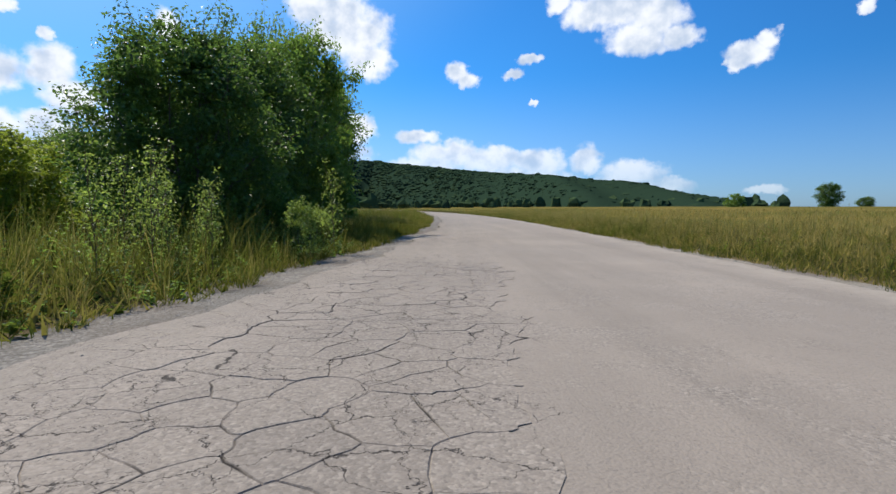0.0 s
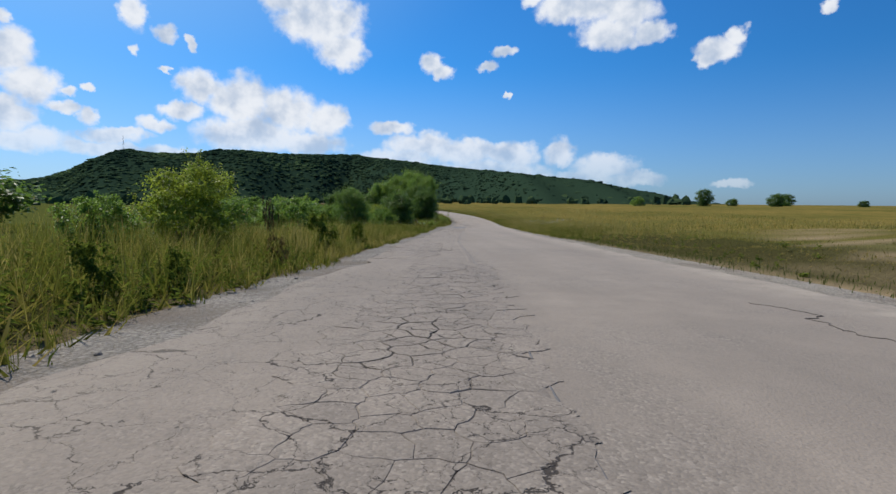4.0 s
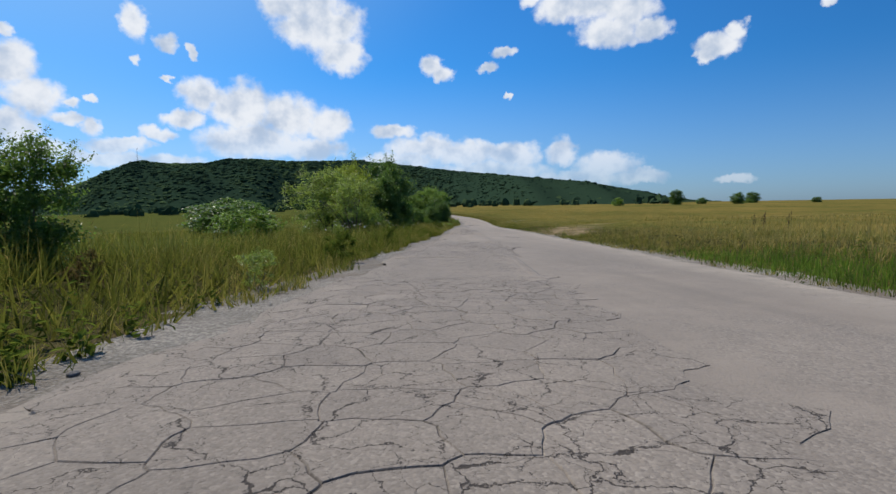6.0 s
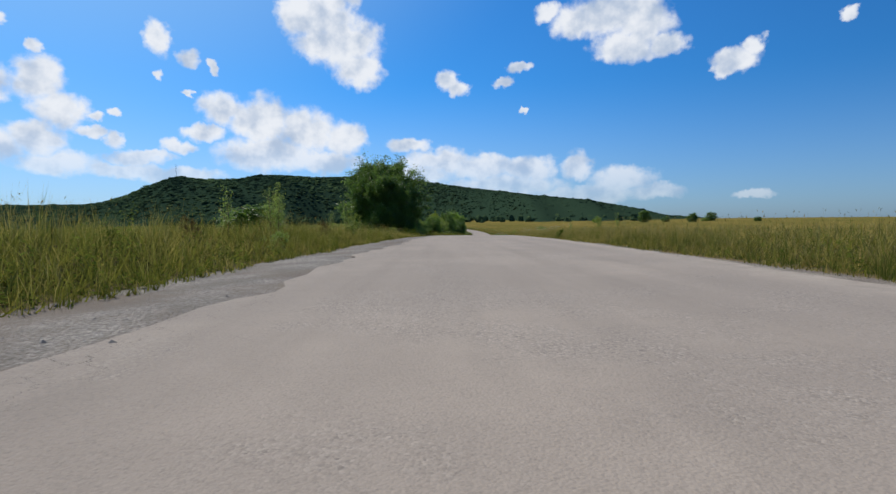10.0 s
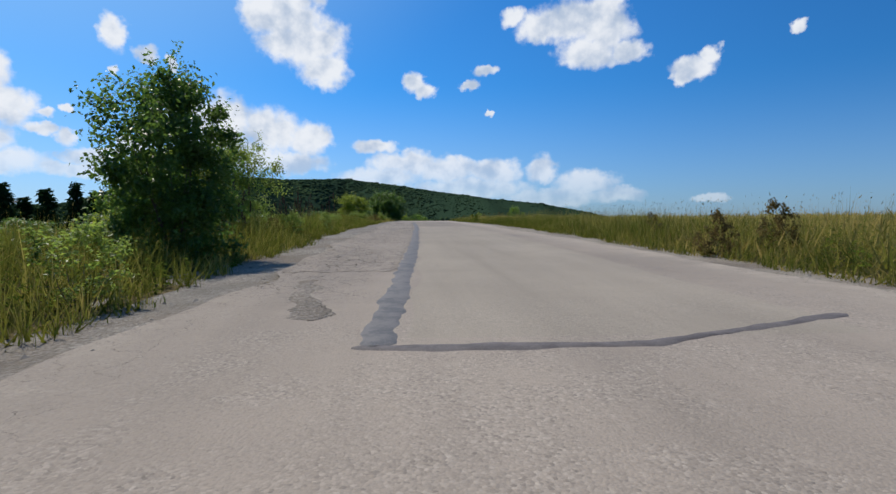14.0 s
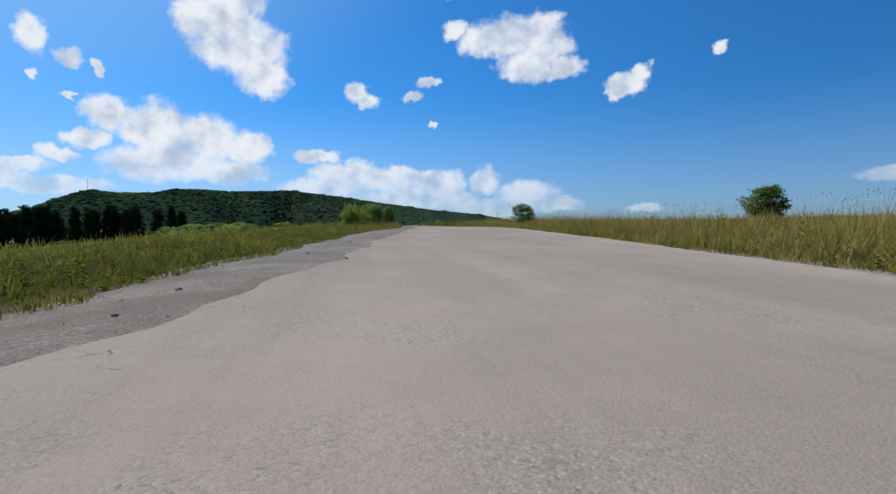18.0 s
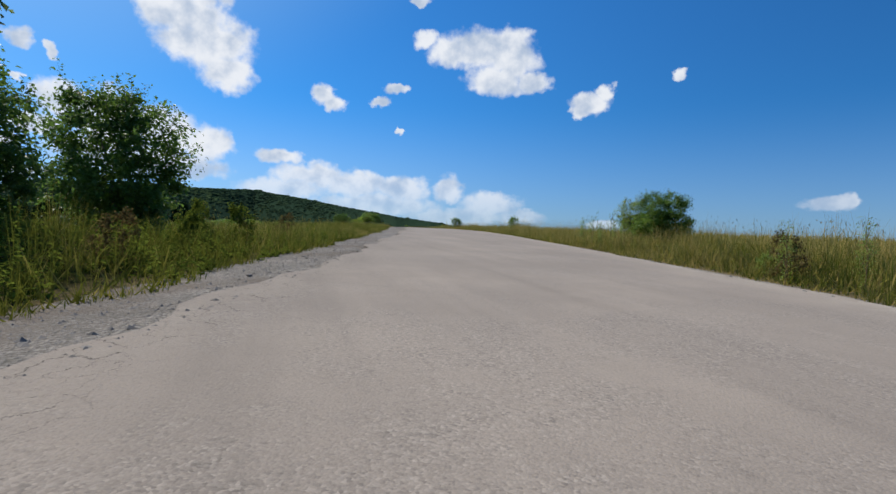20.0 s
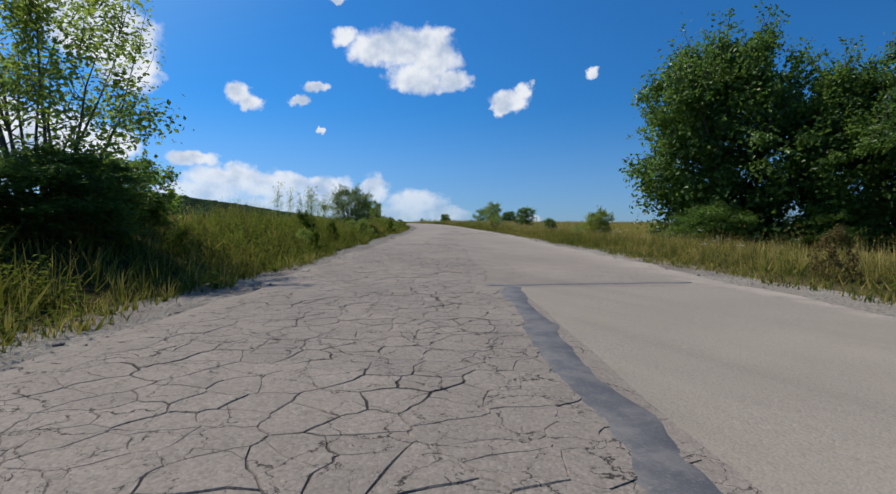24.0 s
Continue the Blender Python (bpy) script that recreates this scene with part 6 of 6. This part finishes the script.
# pebbles lying on the asphalt
for i, (s, v) in enumerate([(-435.2, 0.86), (-437.35, -0.05), (-437.25, 0.23), (-437.3, 1.13), (-437.2, -0.61), (-463.9, -0.38), (-464.1, 1.33), (-321.9, 0.38), (-322.6, 0.74), (-302.6, -0.19), (-302.8, 1.22), (-302.9, 0.98), (-422.7, 2.04), (-423.8, 1.21), (-424.0, 0.18), (-424.3, -0.29)]):
    x, y = spot(np.array(s), np.array(v))
    r = _sr.uniform(0.008, 0.014)
    ob = new("pebble", _stones[i % 4])
    ob.matrix_basis = Matrix.Translation((float(x), float(y), float(height(s, v)) + 0.045 + r * 0.4)) @ Matrix.Rotation(_sr.uniform(0, 6.28), 4, "Z") @ Matrix.Diagonal((r * 1.3, r, r * 0.8, 1))
    tagged(ob, "small brown pebble lying on the asphalt", "pebble", group="pebbles on the road")

# ---- tall single weeds standing above the grass ----
def ovals(items, rings=5, sides=6):
    """Small ovals at (x, y, z, radius, half height)."""
    verts, faces = [], []
    for x, y, z, r, h in items:
        b = len(verts)
        for i in range(rings):
            q = math.pi * (i + 0.5) / rings
            for k in range(sides):
                verts.append((x + r * math.sin(q) * math.cos(k * 2 * math.pi / sides), y + r * math.sin(q) * math.sin(k * 2 * math.pi / sides), z - h * math.cos(q)))
        for i in range(rings - 1):
            for k in range(sides):
                a, c = b + i * sides + k, b + i * sides + (k + 1) % sides
                faces.append((a, c, c + sides, a + sides))
    return np.array(verts), np.array(faces)


def stalk(kind, seed):
    rng = np.random.default_rng(seed)
    root = new({"teasel": "teasel", "dock": "dock_plant", "dry": "dry_shrublet"}[kind])
    H = {"teasel": 1.75, "dock": 1.5, "dry": 1.6}[kind]
    main = branch(rng, (0, 0, -0.05), (rng.normal(0, 0.06), rng.normal(0, 0.06), 1), H, 0.011, 6, 0.03, 0.02)
    v, f = tubes([main], 5)
    stem = part("stem", v, f, DRY_STEM, root, smooth_faces=True)
    tips = [(main[-1], stem)]
    for j in range({"teasel": 6, "dock": 6, "dry": 12}[kind]):
        x, y, z, r = main[2 + j % 4]
        a = rng.uniform(0, 6.28)
        br = branch(rng, (x, y, z), (math.cos(a), math.sin(a), 1.5), rng.uniform(0.25, 0.55), 0.006, 4, 0.1, 0.25)
        v, f = tubes([br], 4)
        twig = part("side_stem", v, f, DRY_STEM, root, smooth_faces=True)
        tips.append((br[-1], twig))
    for (x, y, z, r), bearer in tips:
        if kind == "teasel":
            v, f = ovals([(x, y, z + 0.03, 0.024, 0.042)])
            part("seed_head", v, f, DRY_STEM, bearer, "dry brown bristly seed head", smooth_faces=True)
        elif kind == "dock":
            v, f = ovals([(x + rng.normal(0, 0.012), y + rng.normal(0, 0.012), z - 0.03 * i + 0.12, 0.020 + 0.008 * rng.random(), 0.02) for i in range(11)], 4, 5)
            tagged(part("seed_spike", v, f, DARK_SEED, bearer, "dark brown seed spike", smooth_faces=True), kind="stuff")
        else:
            v, f, tone = leaves(rng, np.array([(x, y, z), (x, y, z - 0.08), (x, y, z - 0.2), (x * 0.6, y * 0.6, z - 0.4), (x * 0.3, y * 0.3, z - 0.7)]), np.array([0.04, 0.06, 0.08, 0.10, 0.12]), 7, 0.045)
            tagged(part("leaf_spray", v, f, LEAF_SALLOW, bearer, values={"tone": tone}), kind="stuff")
    words = {"teasel": ("tall dry teasel with brown bristly heads above the grass", "teasel"), "dock": ("dark brown seeding dock plant above the grass", "dock plant"), "dry": ("thin straggly half-dry weed above the grass", "weed")}[kind]
    return tagged(root, words[0], words[1], group=words[1] + "s by the road")


# kind, s, v, spread along, count
STANDS = [("dry", -459.3, 6.4, 0.6, 2, 0.8), ("dry", -445.5, 11.4, 1.2, 3, 1.0), ("dry", -479.5, 9.6, 0.8, 3, 0.8), ("teasel", s_at(15.5) + 8.5, -6.0, 3.0, 8), ("dock", s_at(13.0) + 8.2, -6.2, 1.2, 6), ("dock", s_at(13.0) + 12.5, -6.4, 1.0, 4), ("dry", s_at(9.5) + 8.0, -6.2, 2.0, 6), ("dry", s_at(9.0) + 8.0, -6.0, 2.0, 5),
          ("dry", s_at(22.5) + 8.6, -6.0, 2.0, 6), ("dry", s_at(20.0) + 6.6, 6.6, 1.6, 5, 0.55), ("dry", s_at(22.5) + 10.0, 7.0, 3.5, 10), ("dock", s_at(3.5) + 7.6, -6.4, 0.8, 4), ("teasel", s_at(23.0) + 8.0, -6.0, 2.5, 6, 0.6),
          ("dock", s_at(12.0) + 17.0, 9.0, 0.8, 3, 0.6), ("dry", s_at(21.3) + 9.0, -5.8, 2.5, 7, 0.55), ("dry", s_at(0.0) + 6.5, -4.6, 3.0, 10), ("teasel", s_at(1.5) + 12.0, 8.5, 3.0, 6, 0.8), ("dry", s_at(9.0) + 16.0, 9.5, 3.0, 5, 0.7),
          ("dock", s_at(14.0) + 16.0, -6.2, 1.5, 4), ("dry", s_at(23.5) + 12.0, -6.5, 6.0, 10), ("dry", s_at(7.7) + 9.0, -5.0, 2.0, 6), ("dock", s_at(6.0) + 26.0, 14.0, 1.0, 4, 0.6), ("dry", s_at(16.0) + 22.0, 8.0, 5.0, 6, 0.75), ("dry", s_at(19.5) + 10.0, 7.0, 4.0, 8, 0.7)]
_sr = np.random.default_rng(17)
_first = {}
for kind, s0, v0, along, count, *grown in STANDS:
    for _ in range(count):
        s, v = s0 + _sr.normal(0, along * 0.5), v0 + _sr.normal(0, 0.6)
        x, y = spot(np.array(s), np.array(v))
        k = _sr.uniform(0.75, 1.2) * (grown[0] if grown else 1.0)
        m = Matrix.Translation((float(x), float(y), float(height(s, v)))) @ Matrix.Rotation(_sr.uniform(0, 6.28), 4, "Z") @ Matrix.Scale(k, 4)
        pick = kind, int(_sr.integers(2))
        if pick not in _first:
            _first[pick] = stalk(kind, 60 + 7 * len(_first))
            _first[pick].matrix_basis = m
        else:
            copy_thing(_first[pick], Matrix.Identity(4)).matrix_basis = m
